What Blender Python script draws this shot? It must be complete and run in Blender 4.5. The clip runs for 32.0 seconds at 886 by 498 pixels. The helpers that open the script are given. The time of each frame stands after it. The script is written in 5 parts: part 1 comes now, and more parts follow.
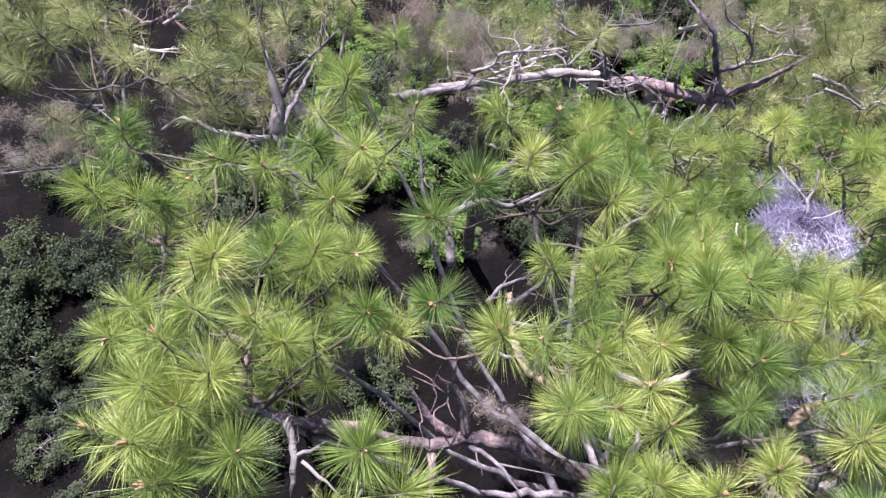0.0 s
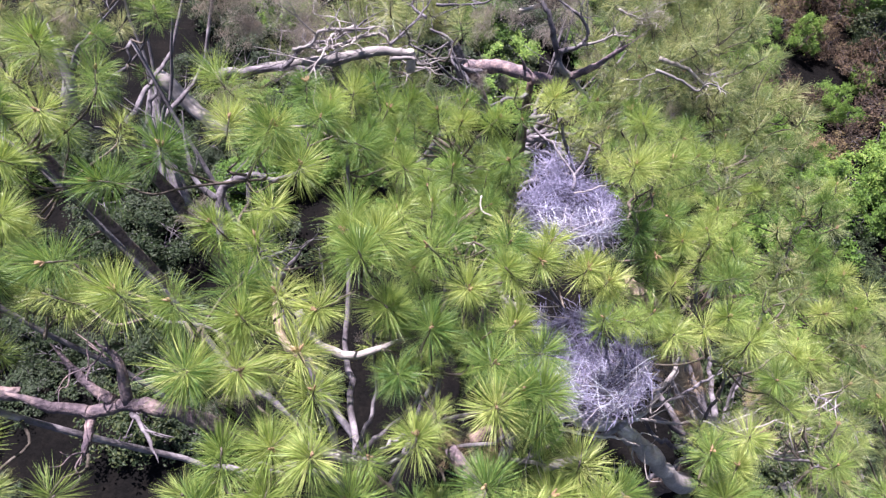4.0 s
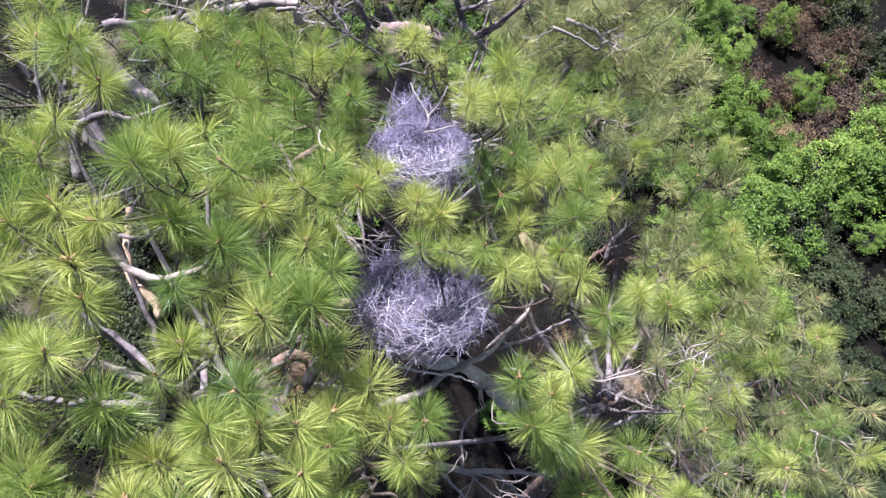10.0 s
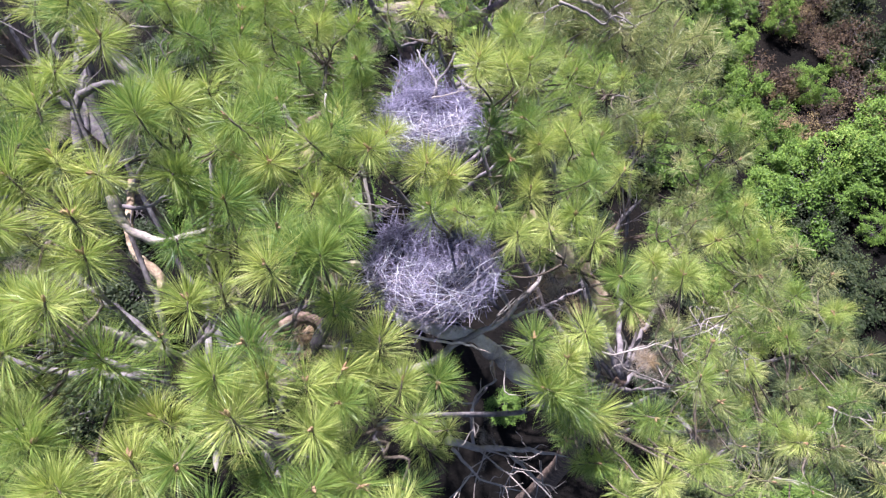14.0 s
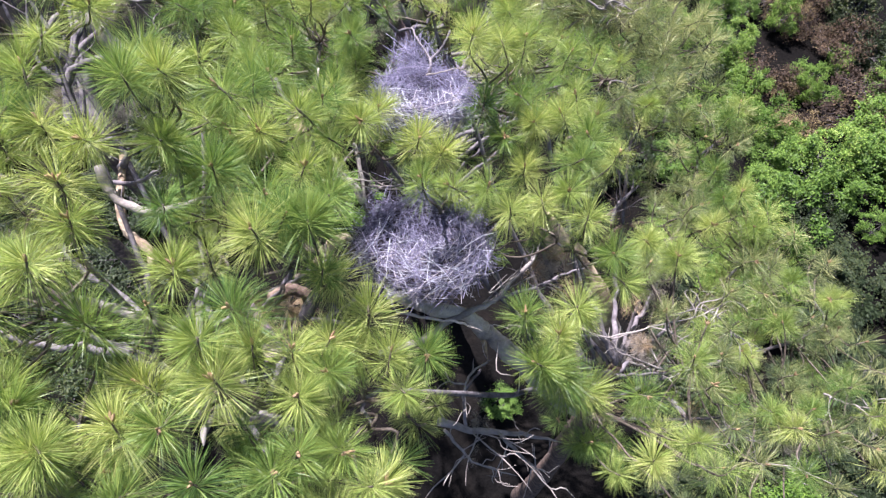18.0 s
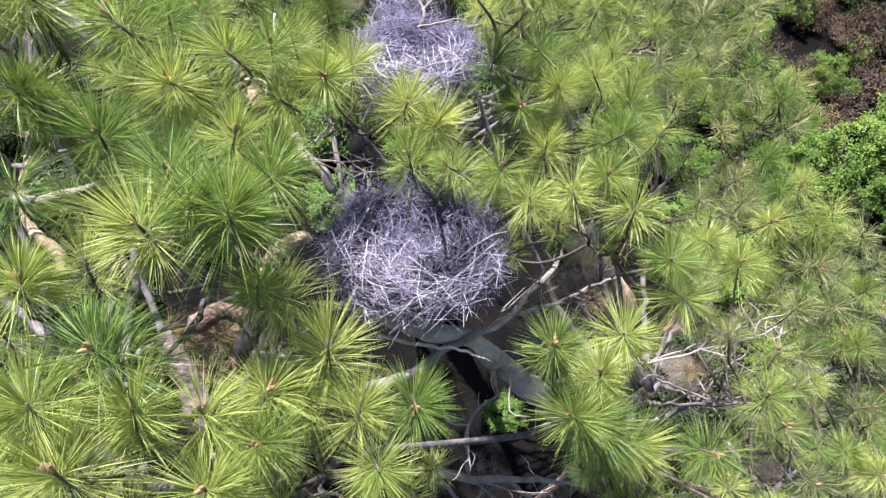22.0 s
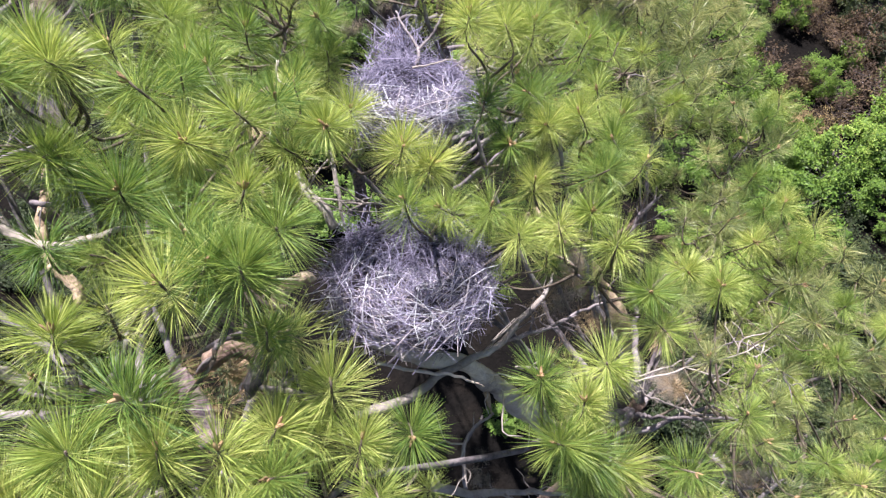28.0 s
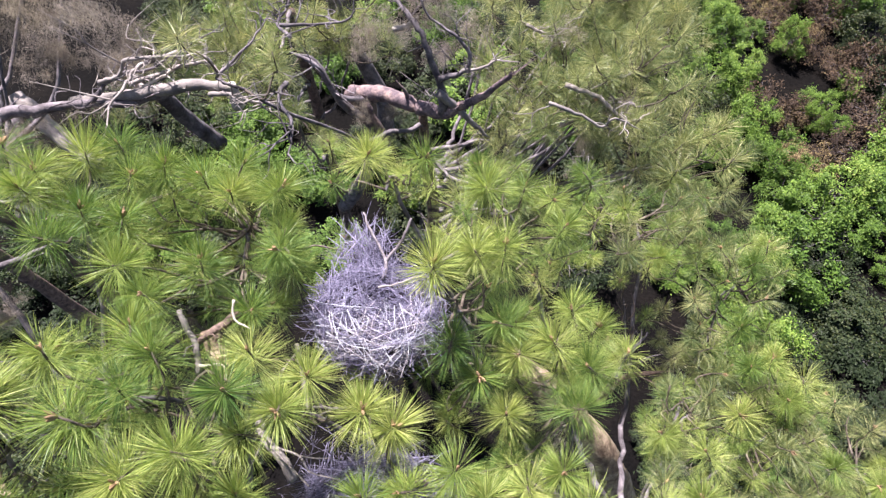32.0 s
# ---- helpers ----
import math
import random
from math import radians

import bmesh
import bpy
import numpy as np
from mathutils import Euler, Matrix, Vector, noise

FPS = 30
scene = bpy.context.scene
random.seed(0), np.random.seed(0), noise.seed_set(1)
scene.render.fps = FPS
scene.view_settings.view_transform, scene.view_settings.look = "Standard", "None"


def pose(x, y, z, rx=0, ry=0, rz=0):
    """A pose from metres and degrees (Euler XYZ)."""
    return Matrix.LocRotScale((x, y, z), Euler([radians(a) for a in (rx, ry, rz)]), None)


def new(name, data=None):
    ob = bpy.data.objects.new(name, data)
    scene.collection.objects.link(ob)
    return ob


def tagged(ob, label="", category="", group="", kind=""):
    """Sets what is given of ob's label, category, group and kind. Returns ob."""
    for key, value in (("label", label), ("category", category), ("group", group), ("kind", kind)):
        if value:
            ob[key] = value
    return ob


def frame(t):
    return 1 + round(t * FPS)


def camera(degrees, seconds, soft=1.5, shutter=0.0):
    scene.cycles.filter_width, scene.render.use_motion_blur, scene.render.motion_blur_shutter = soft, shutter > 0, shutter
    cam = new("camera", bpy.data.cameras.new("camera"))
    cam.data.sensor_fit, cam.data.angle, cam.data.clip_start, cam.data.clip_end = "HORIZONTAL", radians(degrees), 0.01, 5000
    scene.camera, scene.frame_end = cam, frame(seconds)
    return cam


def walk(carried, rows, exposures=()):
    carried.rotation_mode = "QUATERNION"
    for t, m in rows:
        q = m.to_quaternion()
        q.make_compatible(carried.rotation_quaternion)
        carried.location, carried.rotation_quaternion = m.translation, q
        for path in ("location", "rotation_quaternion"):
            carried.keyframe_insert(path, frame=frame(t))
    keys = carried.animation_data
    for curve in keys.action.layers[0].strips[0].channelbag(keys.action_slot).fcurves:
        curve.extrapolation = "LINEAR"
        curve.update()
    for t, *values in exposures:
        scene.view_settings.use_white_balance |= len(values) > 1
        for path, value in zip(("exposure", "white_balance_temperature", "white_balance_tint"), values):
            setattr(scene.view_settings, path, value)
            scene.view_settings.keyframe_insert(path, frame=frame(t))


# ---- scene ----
cam = camera(75.0, 32.0, soft=1.35)
METRES, EYE, TILT, LEAN, TURN = 8.0, 17.0, -60.0, 0.0, 0.0
ROWS = [
    (0.0, 0.0, 0.0, 0.0, 0.0, 0.0, -0.0),
    (0.5, 0.0118, -0.0014, 0.0115, -0.03, -0.05, -0.03),
    (1.0, 0.0401, -0.0002, 0.0156, -0.04, -0.08, -0.11),
    (1.5, 0.0804, 0.0006, 0.0134, -0.02, -0.14, -0.13),
    (2.0, 0.1243, 0.0006, 0.0108, -0.22, -0.27, -0.2),
    (2.5, 0.1755, 0.0021, 0.0001, -0.23, -0.25, -0.2),
    (3.0, 0.2222, 0.0023, -0.012, -0.23, -0.17, -0.2),
    (3.5, 0.2422, 0.0031, -0.0182, -0.31, -0.21, -0.2),
    (5.5, 0.2527, 0.0152, -0.0476, -0.35, -0.14, -0.24),
    (6.0, 0.2854, 0.017, -0.054, -0.32, -0.12, -0.27),
    (6.5, 0.3343, 0.0154, -0.0652, -0.25, -0.12, -0.38),
    (7.0, 0.3784, 0.0133, -0.0758, -0.2, -0.13, -0.55),
    (7.5, 0.3929, 0.0134, -0.0876, -0.14, -0.0, -0.53),
    (8.0, 0.3924, 0.0124, -0.1004, -0.13, 0.06, -0.55),
    (8.5, 0.3931, 0.0123, -0.109, -0.14, 0.03, -0.61),
    (9.0, 0.3935, 0.0094, -0.1108, -0.13, -0.04, -0.64),
    (9.5, 0.3984, 0.0083, -0.1013, -0.16, -0.13, -0.63),
    (10.0, 0.4035, 0.0092, -0.0851, -0.15, -0.24, -0.7),
    (10.5, 0.4072, 0.0112, -0.0664, -0.14, -0.23, -0.65),
    (11.0, 0.4054, 0.013, -0.0644, -0.13, -0.18, -0.66),
    (11.5, 0.4025, 0.0146, -0.0794, -0.13, -0.16, -0.83),
    (12.0, 0.3964, 0.0122, -0.094, -0.08, -0.07, -0.84),
    (12.5, 0.3932, 0.0115, -0.1051, -0.05, 0.02, -0.71),
    (13.0, 0.4005, 0.0137, -0.1101, -0.01, 0.07, -0.53),
    (13.5, 0.4061, 0.0161, -0.1155, 0.06, 0.14, -0.33),
    (14.0, 0.3962, 0.0199, -0.1204, 0.07, 0.19, -0.22),
    (14.5, 0.3809, 0.0226, -0.1289, 0.01, 0.19, -0.28),
    (16.5, 0.392, 0.019, -0.1412, 0.01, 0.08, -0.68),
    (17.0, 0.4037, 0.02, -0.1379, 0.05, 0.08, -0.64),
    (17.5, 0.4058, 0.0223, -0.1392, 0.08, 0.1, -0.63),
    (18.0, 0.4034, 0.0235, -0.141, 0.07, 0.11, -0.67),
    (18.5, 0.4, 0.0266, -0.143, 0.07, 0.1, -0.76),
    (19.0, 0.3992, 0.0354, -0.1404, 0.04, 0.04, -0.79),
    (19.5, 0.398, 0.0476, -0.1356, 0.03, 0.08, -0.67),
    (20.0, 0.3902, 0.0642, -0.1348, 0.1, 0.14, -0.45),
    (20.5, 0.3842, 0.0819, -0.1383, 0.1, 0.16, -0.46),
    (21.0, 0.3888, 0.0977, -0.1372, 0.13, 0.18, -0.53),
    (21.5, 0.3976, 0.1134, -0.1348, 0.11, 0.14, -0.63),
    (22.0, 0.4061, 0.1267, -0.1381, 0.12, 0.09, -0.69),
    (22.5, 0.4116, 0.1309, -0.1394, 0.09, 0.02, -0.72),
    (23.0, 0.4177, 0.1298, -0.1371, 0.13, 0.08, -0.62),
    (23.5, 0.4203, 0.1251, -0.1318, 0.16, 0.12, -0.48),
    (24.0, 0.4186, 0.1208, -0.1307, 0.17, 0.11, -0.34),
    (24.5, 0.4213, 0.1146, -0.134, 0.13, 0.04, -0.12),
    (25.0, 0.4232, 0.1098, -0.1336, 0.12, -0.02, 0.06),
    (25.5, 0.4234, 0.1065, -0.1271, 0.11, -0.0, -0.05),
    (26.0, 0.4215, 0.1051, -0.1196, 0.16, 0.05, -0.18),
    (26.5, 0.418, 0.1064, -0.1149, 0.17, 0.05, -0.16),
    (28.5, 0.409, 0.1075, -0.1132, 0.14, -0.04, -0.21),
    (29.0, 0.4152, 0.11, -0.1059, 0.14, -0.04, -0.25),
    (29.5, 0.4192, 0.1117, -0.0967, 0.15, -0.02, -0.31),
    (30.0, 0.4178, 0.1156, -0.0923, 0.15, -0.03, -0.34),
    (30.5, 0.422, 0.1212, -0.065, 0.1, -0.11, -0.32),
    (31.0, 0.428, 0.1252, -0.0171, 0.09, -0.19, -0.14),
    (31.5, 0.4331, 0.1255, 0.0339, 0.07, -0.25, -0.01),
    (32.0, 0.4338, 0.1239, 0.0625, 0.08, -0.3, 0.04),
]
walk(cam, [(t, pose(0, 0, EYE, TILT, LEAN, TURN) @ pose(METRES * x, METRES * 1.258 * y, METRES * z, 90 + pitch * 0.795, roll, yaw * 0.795)) for t, x, y, z, yaw, pitch, roll in ROWS],
     [(0.0, 1.87, 6150, 21.0), (8.0, 1.92, 6150, 18.0), (14.5, 1.94, 6150, 17.0), (20.0, 1.94, 6200, 14.0), (23.0, 1.93, 6500, 12.0), (26.0, 1.92, 6650, 11.5), (30.5, 1.91, 6600, 11.5), (32.0, 1.90, 6550, 15.0)])

# ---- sky and sun ----
SUN_DIR = Vector((-0.20, 0.44, 0.875)).normalized()
world = bpy.data.worlds.new("world")
scene.world = world
world.use_nodes = True
wn = world.node_tree
wn.nodes.clear()
sky = wn.nodes.new("ShaderNodeTexSky")
sky.sky_type, sky.sun_disc = "NISHITA", False
sky.sun_elevation = math.asin(SUN_DIR.z)
sky.sun_rotation = math.atan2(SUN_DIR.x, SUN_DIR.y)
back = wn.nodes.new("ShaderNodeBackground")
back.inputs["Strength"].default_value = 0.05
wout = wn.nodes.new("ShaderNodeOutputWorld")
wn.links.new(sky.outputs[0], back.inputs[0])
wn.links.new(back.outputs[0], wout.inputs[0])
sun = new("sun", bpy.data.lights.new("sun", "SUN"))
sun.data.energy, sun.data.angle, sun.data.color = 5.0, radians(0.55), (1.0, 0.96, 0.93)
sun.matrix_world = Matrix.Translation((0, 0, 40)) @ SUN_DIR.to_track_quat("Z", "Y").to_matrix().to_4x4()


# ---- materials ----
def material(name):
    m = bpy.data.materials.new(name)
    m.use_nodes = True
    m.node_tree.nodes.clear()
    return m, m.node_tree.nodes, m.node_tree.links


def ramp(n, l, source, stops):
    r = n.new("ShaderNodeValToRGB")
    e = r.color_ramp.elements
    while len(e) < len(stops):
        e.new(0.5)
    for k, (at, col) in zip(e, stops):
        k.position, k.color = at, (*col, 1)
    l.new(source, r.inputs[0])
    return r.outputs[0]


def noise_tex(n, l, scale, detail=4, stretch=None, rough=0.6):
    co = n.new("ShaderNodeTexCoord")
    t = n.new("ShaderNodeTexNoise")
    t.inputs["Scale"].default_value, t.inputs["Detail"].default_value = scale, detail
    t.inputs["Roughness"].default_value = rough
    src = co.outputs["Object"]
    if stretch:
        mp = n.new("ShaderNodeMapping")
        mp.inputs["Scale"].default_value = stretch
        l.new(src, mp.inputs[0])
        src = mp.outputs[0]
    l.new(src, t.inputs["Vector"])
    return t.outputs["Fac"]


def mix(n, l, kind, fac, a, b):
    m = n.new("ShaderNodeMix")
    m.data_type, m.blend_type = "RGBA", kind
    if isinstance(fac, (int, float)):
        m.inputs[0].default_value = fac
    else:
        l.new(fac, m.inputs[0])
    for sock, v in ((m.inputs[6], a), (m.inputs[7], b)):
        if isinstance(v, tuple):
            sock.default_value = (*v, 1)
        else:
            l.new(v, sock)
    return m.outputs[2]


def leaf_material(name, stops, rough=0.42, thin=0.3, spread=0.35, shine=0.2):
    """Foliage: tone by plant, then by single needle or leaf, with light passing through."""
    m, n, l = material(name)
    info = n.new("ShaderNodeObjectInfo")
    geo = n.new("ShaderNodeNewGeometry")
    add = n.new("ShaderNodeMath")
    add.operation, add.use_clamp = "MULTIPLY_ADD", True
    l.new(geo.outputs["Random Per Island"], add.inputs[0])
    add.inputs[1].default_value = spread
    sc = n.new("ShaderNodeMath")
    sc.operation = "MULTIPLY"
    l.new(info.outputs["Random"], sc.inputs[0])
    sc.inputs[1].default_value = 1 - spread
    l.new(sc.outputs[0], add.inputs[2])
    col = ramp(n, l, add.outputs[0], stops)
    p = n.new("ShaderNodeBsdfPrincipled")
    l.new(col, p.inputs["Base Color"])
    p.inputs["Roughness"].default_value = rough
    p.inputs["Specular IOR Level"].default_value = shine
    t = n.new("ShaderNodeBsdfTranslucent")
    l.new(mix(n, l, "MULTIPLY", 0.35, col, (1.0, 0.95, 0.35)), t.inputs["Color"])
    s = n.new("ShaderNodeMixShader")
    s.inputs[0].default_value = thin
    l.new(p.outputs[0], s.inputs[1])
    l.new(t.outputs[0], s.inputs[2])
    o = n.new("ShaderNodeOutputMaterial")
    l.new(s.outputs[0], o.inputs[0])
    return m


def rough_material(name, scale, stops, bump=0.4, rough=0.9, stretch=None, fine=None, fine_amount=0.5, dist=0.01, pieces=False, shine=0.2):
    """Bark, wood and soil: a coarse tone, a fine grain over it, and relief."""
    m, n, l = material(name)
    a = noise_tex(n, l, scale, 5, stretch)
    col = ramp(n, l, a, stops)
    b = noise_tex(n, l, fine or scale * 6, 4, stretch)
    grain = ramp(n, l, b, [(0.25, (0.35, 0.35, 0.35)), (0.75, (1.25, 1.2, 1.15))])
    info = n.new("ShaderNodeObjectInfo" if not pieces else "ShaderNodeNewGeometry")
    chance = info.outputs["Random Per Island" if pieces else "Random"]
    tone = ramp(n, l, chance, [(0.0, (0.35, 0.34, 0.36)), (0.6, (0.85, 0.85, 0.88)), (1.0, (1.5, 1.46, 1.42))] if pieces else [(0.0, (0.72, 0.72, 0.72)), (1.0, (1.15, 1.12, 1.1))])
    col = mix(n, l, "MULTIPLY", fine_amount, col, grain)
    col = mix(n, l, "MULTIPLY", 1.0, col, tone)
    p = n.new("ShaderNodeBsdfPrincipled")
    l.new(col, p.inputs["Base Color"])
    p.inputs["Roughness"].default_value = rough
    p.inputs["Specular IOR Level"].default_value = shine
    h = n.new("ShaderNodeBump")
    h.inputs["Strength"].default_value, h.inputs["Distance"].default_value = bump, dist
    l.new(b, h.inputs["Height"])
    l.new(h.outputs[0], p.inputs["Normal"])
    o = n.new("ShaderNodeOutputMaterial")
    l.new(p.outputs[0], o.inputs[0])
    return m


NEEDLE = leaf_material("pine_needles", [(0.0, (0.042, 0.110, 0.036)), (0.35, (0.145, 0.228, 0.056)), (0.7, (0.32, 0.385, 0.102)), (1.0, (0.62, 0.62, 0.25))], 0.4, 0.44, 0.5, 0.34)
NEEDLE_FAR = leaf_material("pine_needles_olive", [(0.0, (0.035, 0.066, 0.028)), (0.4, (0.145, 0.19, 0.075)), (0.7, (0.33, 0.345, 0.145)), (1.0, (0.68, 0.64, 0.34))], 0.38, 0.42, 0.66, 0.42)
NEEDLE_DRY = leaf_material("withered_needles", [(0.0, (0.10, 0.06, 0.04)), (0.5, (0.30, 0.21, 0.13)), (1.0, (0.50, 0.38, 0.26))], 0.6, 0.2, 0.8)
LEAF = leaf_material("shrub_leaves", [(0.0, (0.022, 0.05, 0.010)), (0.5, (0.095, 0.17, 0.030)), (0.85, (0.21, 0.31, 0.062)), (1.0, (0.36, 0.43, 0.12))], 0.45, 0.35, 0.6)
# leaf tones darkened to stand for shade on the undergrowth
LEAF_SHADED = leaf_material("shaded_leaves", [(0.0, (0.010, 0.018, 0.008)), (0.6, (0.026, 0.040, 0.016)), (1.0, (0.075, 0.085, 0.030))], 0.5, 0.25, 0.6)
LEAF_DRY = leaf_material("dry_leaves", [(0.0, (0.018, 0.013, 0.012)), (0.5, (0.055, 0.037, 0.028)), (0.8, (0.13, 0.085, 0.055)), (1.0, (0.12, 0.13, 0.04))], 0.7, 0.2, 0.6)
LEAF_TAN = leaf_material("withered_tan_leaves", [(0.0, (0.06, 0.045, 0.025)), (0.5, (0.19, 0.14, 0.075)), (0.8, (0.33, 0.25, 0.14)), (1.0, (0.22, 0.24, 0.07))], 0.7, 0.2, 0.7)
BARK = rough_material("grey_bark", 7, [(0.3, (0.06, 0.052, 0.06)), (0.5, (0.155, 0.138, 0.162)), (0.72, (0.31, 0.283, 0.32))], 0.8, fine=45, fine_amount=0.7)
BARK_RED = rough_material("red_bark", 9, [(0.3, (0.055, 0.045, 0.048)), (0.48, (0.14, 0.10, 0.09)), (0.68, (0.27, 0.20, 0.18))], 0.9, fine=38, fine_amount=0.8, dist=0.02)
BARK_TAN = rough_material("flaking_tan_bark", 11, [(0.3, (0.13, 0.09, 0.075)), (0.5, (0.32, 0.245, 0.19)), (0.7, (0.54, 0.45, 0.36))], 0.9, fine=48, fine_amount=0.7, dist=0.02)
BARK_ROSE = rough_material("rosy_grey_bark", 9, [(0.3, (0.06, 0.048, 0.066)), (0.48, (0.17, 0.13, 0.155)), (0.68, (0.36, 0.265, 0.26))], 0.9, fine=38, fine_amount=0.8, dist=0.02)
BARK_PALE = rough_material("weathered_wood", 6, [(0.3, (0.17, 0.15, 0.155)), (0.6, (0.34, 0.305, 0.305)), (0.8, (0.52, 0.475, 0.46))], 0.5, fine=60, fine_amount=0.45)
BARK_WHITE = rough_material("bleached_wood", 6, [(0.3, (0.30, 0.265, 0.25)), (0.55, (0.52, 0.475, 0.45)), (0.8, (0.68, 0.63, 0.60))], 0.5, fine=60, fine_amount=0.45)
STICK = rough_material("dry_sticks", 5, [(0.3, (0.115, 0.105, 0.17)), (0.55, (0.245, 0.228, 0.345)), (0.75, (0.45, 0.43, 0.59))], 0.3, fine=50, fine_amount=0.4, pieces=True)
WASHED = rough_material("whitened_sticks", 9, [(0.3, (0.30, 0.31, 0.40)), (0.55, (0.56, 0.58, 0.68)), (0.75, (0.74, 0.76, 0.84))], 0.3, fine=60, fine_amount=0.3)
STRAW = rough_material("tan_sticks", 7, [(0.3, (0.20, 0.18, 0.21)), (0.55, (0.42, 0.385, 0.43)), (0.75, (0.66, 0.62, 0.67))], 0.3, fine=60, fine_amount=0.3, pieces=True)
# lining colour kept dark so stick gaps and the hollow look shaded
LINING = rough_material("shaded_nest_lining", 18, [(0.3, (0.03, 0.025, 0.03)), (0.6, (0.08, 0.068, 0.085)), (0.8, (0.16, 0.145, 0.18))], 0.9, fine=120, fine_amount=0.9, dist=0.02)
BUD = rough_material("pine_buds", 30, [(0.3, (0.26, 0.16, 0.10)), (0.6, (0.40, 0.275, 0.175)), (0.8, (0.54, 0.40, 0.28))], 0.6, fine=160)
MOSS = leaf_material("hanging_moss", [(0.0, (0.14, 0.12, 0.115)), (0.5, (0.32, 0.275, 0.26)), (1.0, (0.55, 0.48, 0.45))], 0.8, 0.4, 0.75, 0.1)
TWIG = rough_material("brown_twigs", 12, [(0.3, (0.045, 0.036, 0.032)), (0.5, (0.10, 0.082, 0.072)), (0.72, (0.20, 0.17, 0.155))], 0.7, fine=60, fine_amount=0.6)
# litter tones taken near black: the canopy's shade is put into them
SOIL = rough_material("shaded_leaf_litter", 0.9, [(0.3, (0.0026, 0.0025, 0.0029)), (0.5, (0.0045, 0.0041, 0.0043)), (0.7, (0.0085, 0.0072, 0.0068))], 0.9, fine=9, fine_amount=0.8, dist=0.06, shine=0.05)


# ---- mesh helpers ----
class Build:
    """Vertices and faces gathered for one mesh."""

    def __init__(self):
        self.v, self.f = [], []

    def tube(self, pts, radii, sides=7, cap=True):
        pts = [Vector(p) for p in pts]
        base = len(self.v)
        up = Vector((0.31, 0.17, 0.93))
        for i, p in enumerate(pts):
            d = (pts[min(i + 1, len(pts) - 1)] - pts[max(i - 1, 0)]).normalized()
            side = d.cross(up)
            if side.length < 0.05:
                side = d.cross(Vector((1, 0, 0)))
            side.normalize()
            other = d.cross(side)
            for k in range(sides):
                a = 2 * math.pi * k / sides
                self.v.append(p + (side * math.cos(a) + other * math.sin(a)) * radii[i])
        for i in range(len(pts) - 1):
            for k in range(sides):
                a, b = base + i * sides + k, base + i * sides + (k + 1) % sides
                self.f.append((a, b, b + sides, a + sides))
        if cap:
            self.f.append(tuple(base + k for k in reversed(range(sides))))
            self.f.append(tuple(base + (len(pts) - 1) * sides + k for k in range(sides)))

    def data(self, name, mat, smooth=True):
        me = bpy.data.meshes.new(name)
        me.from_pydata([tuple(v) for v in self.v], [], self.f)
        me.materials.append(mat)
        if smooth:
            me.polygons.foreach_set("use_smooth", [True] * len(me.polygons))
        me.update()
        return me


def part(name, data, parent=None, m=None, label=""):
    ob = new(name, data)
    ob.parent = parent
    if m is not None:
        ob.matrix_basis = m
    if label:
        ob["label"] = label
    return ob


def thing(name, label, category, group="", kind="", at=(0, 0, 0)):
    ob = new(name)
    ob.empty_display_size = 0.2
    ob.location = at
    return tagged(ob, label, category, group, kind)


def spline(pts, steps=4, wobble=0.0, rng=random):
    """A smooth line through the given points."""
    p = [Vector(q) for q in pts]
    if len(p) < 2:
        return p
    p = [p[0] * 2 - p[1], *p, p[-1] * 2 - p[-2]]
    line = []
    for i in range(1, len(p) - 2):
        for s in range(steps):
            t = s / steps
            a, b, c, d = p[i - 1 : i + 3]
            q = 0.5 * (2 * b + (c - a) * t + (2 * a - 5 * b + 4 * c - d) * t * t + (3 * b - a - 3 * c + d) * t ** 3)
            if wobble and (i > 1 or s):
                q = q + Vector((rng.uniform(-1, 1), rng.uniform(-1, 1), rng.uniform(-1, 1))) * wobble
            line.append(q)
    line.append(p[-2])
    return line


def bough(pts, r0, r1, sides=8, wobble=0.012, rng=random, build=None, steps=5, tip=False):
    """A tapering, slightly knotty bough."""
    spacing = sum((Vector(b) - Vector(a)).length for a, b in zip(pts, pts[1:])) / (steps * (len(pts) - 1))
    wobble = min(wobble, 0.16 * spacing)
    line = spline(pts, steps, wobble, rng)
    n = len(line) - 1
    knots = [rng.uniform(0.88, 1.13) for _ in range(n // 3 + 3)]
    radii = []
    for i in range(n + 1):
        k, u = i // 3, i % 3 / 3
        radii.append((r0 + (r1 - r0) * (i / n) ** 0.8) * (knots[k] * (1 - u) + knots[k + 1] * u) * rng.uniform(0.97, 1.03))
    if tip:
        for k, f in ((n, 0.18), (n - 1, 0.55), (n - 2, 0.8)):
            radii[k] *= f
    b = build or Build()
    b.tube(line, radii, sides)
    return b, line


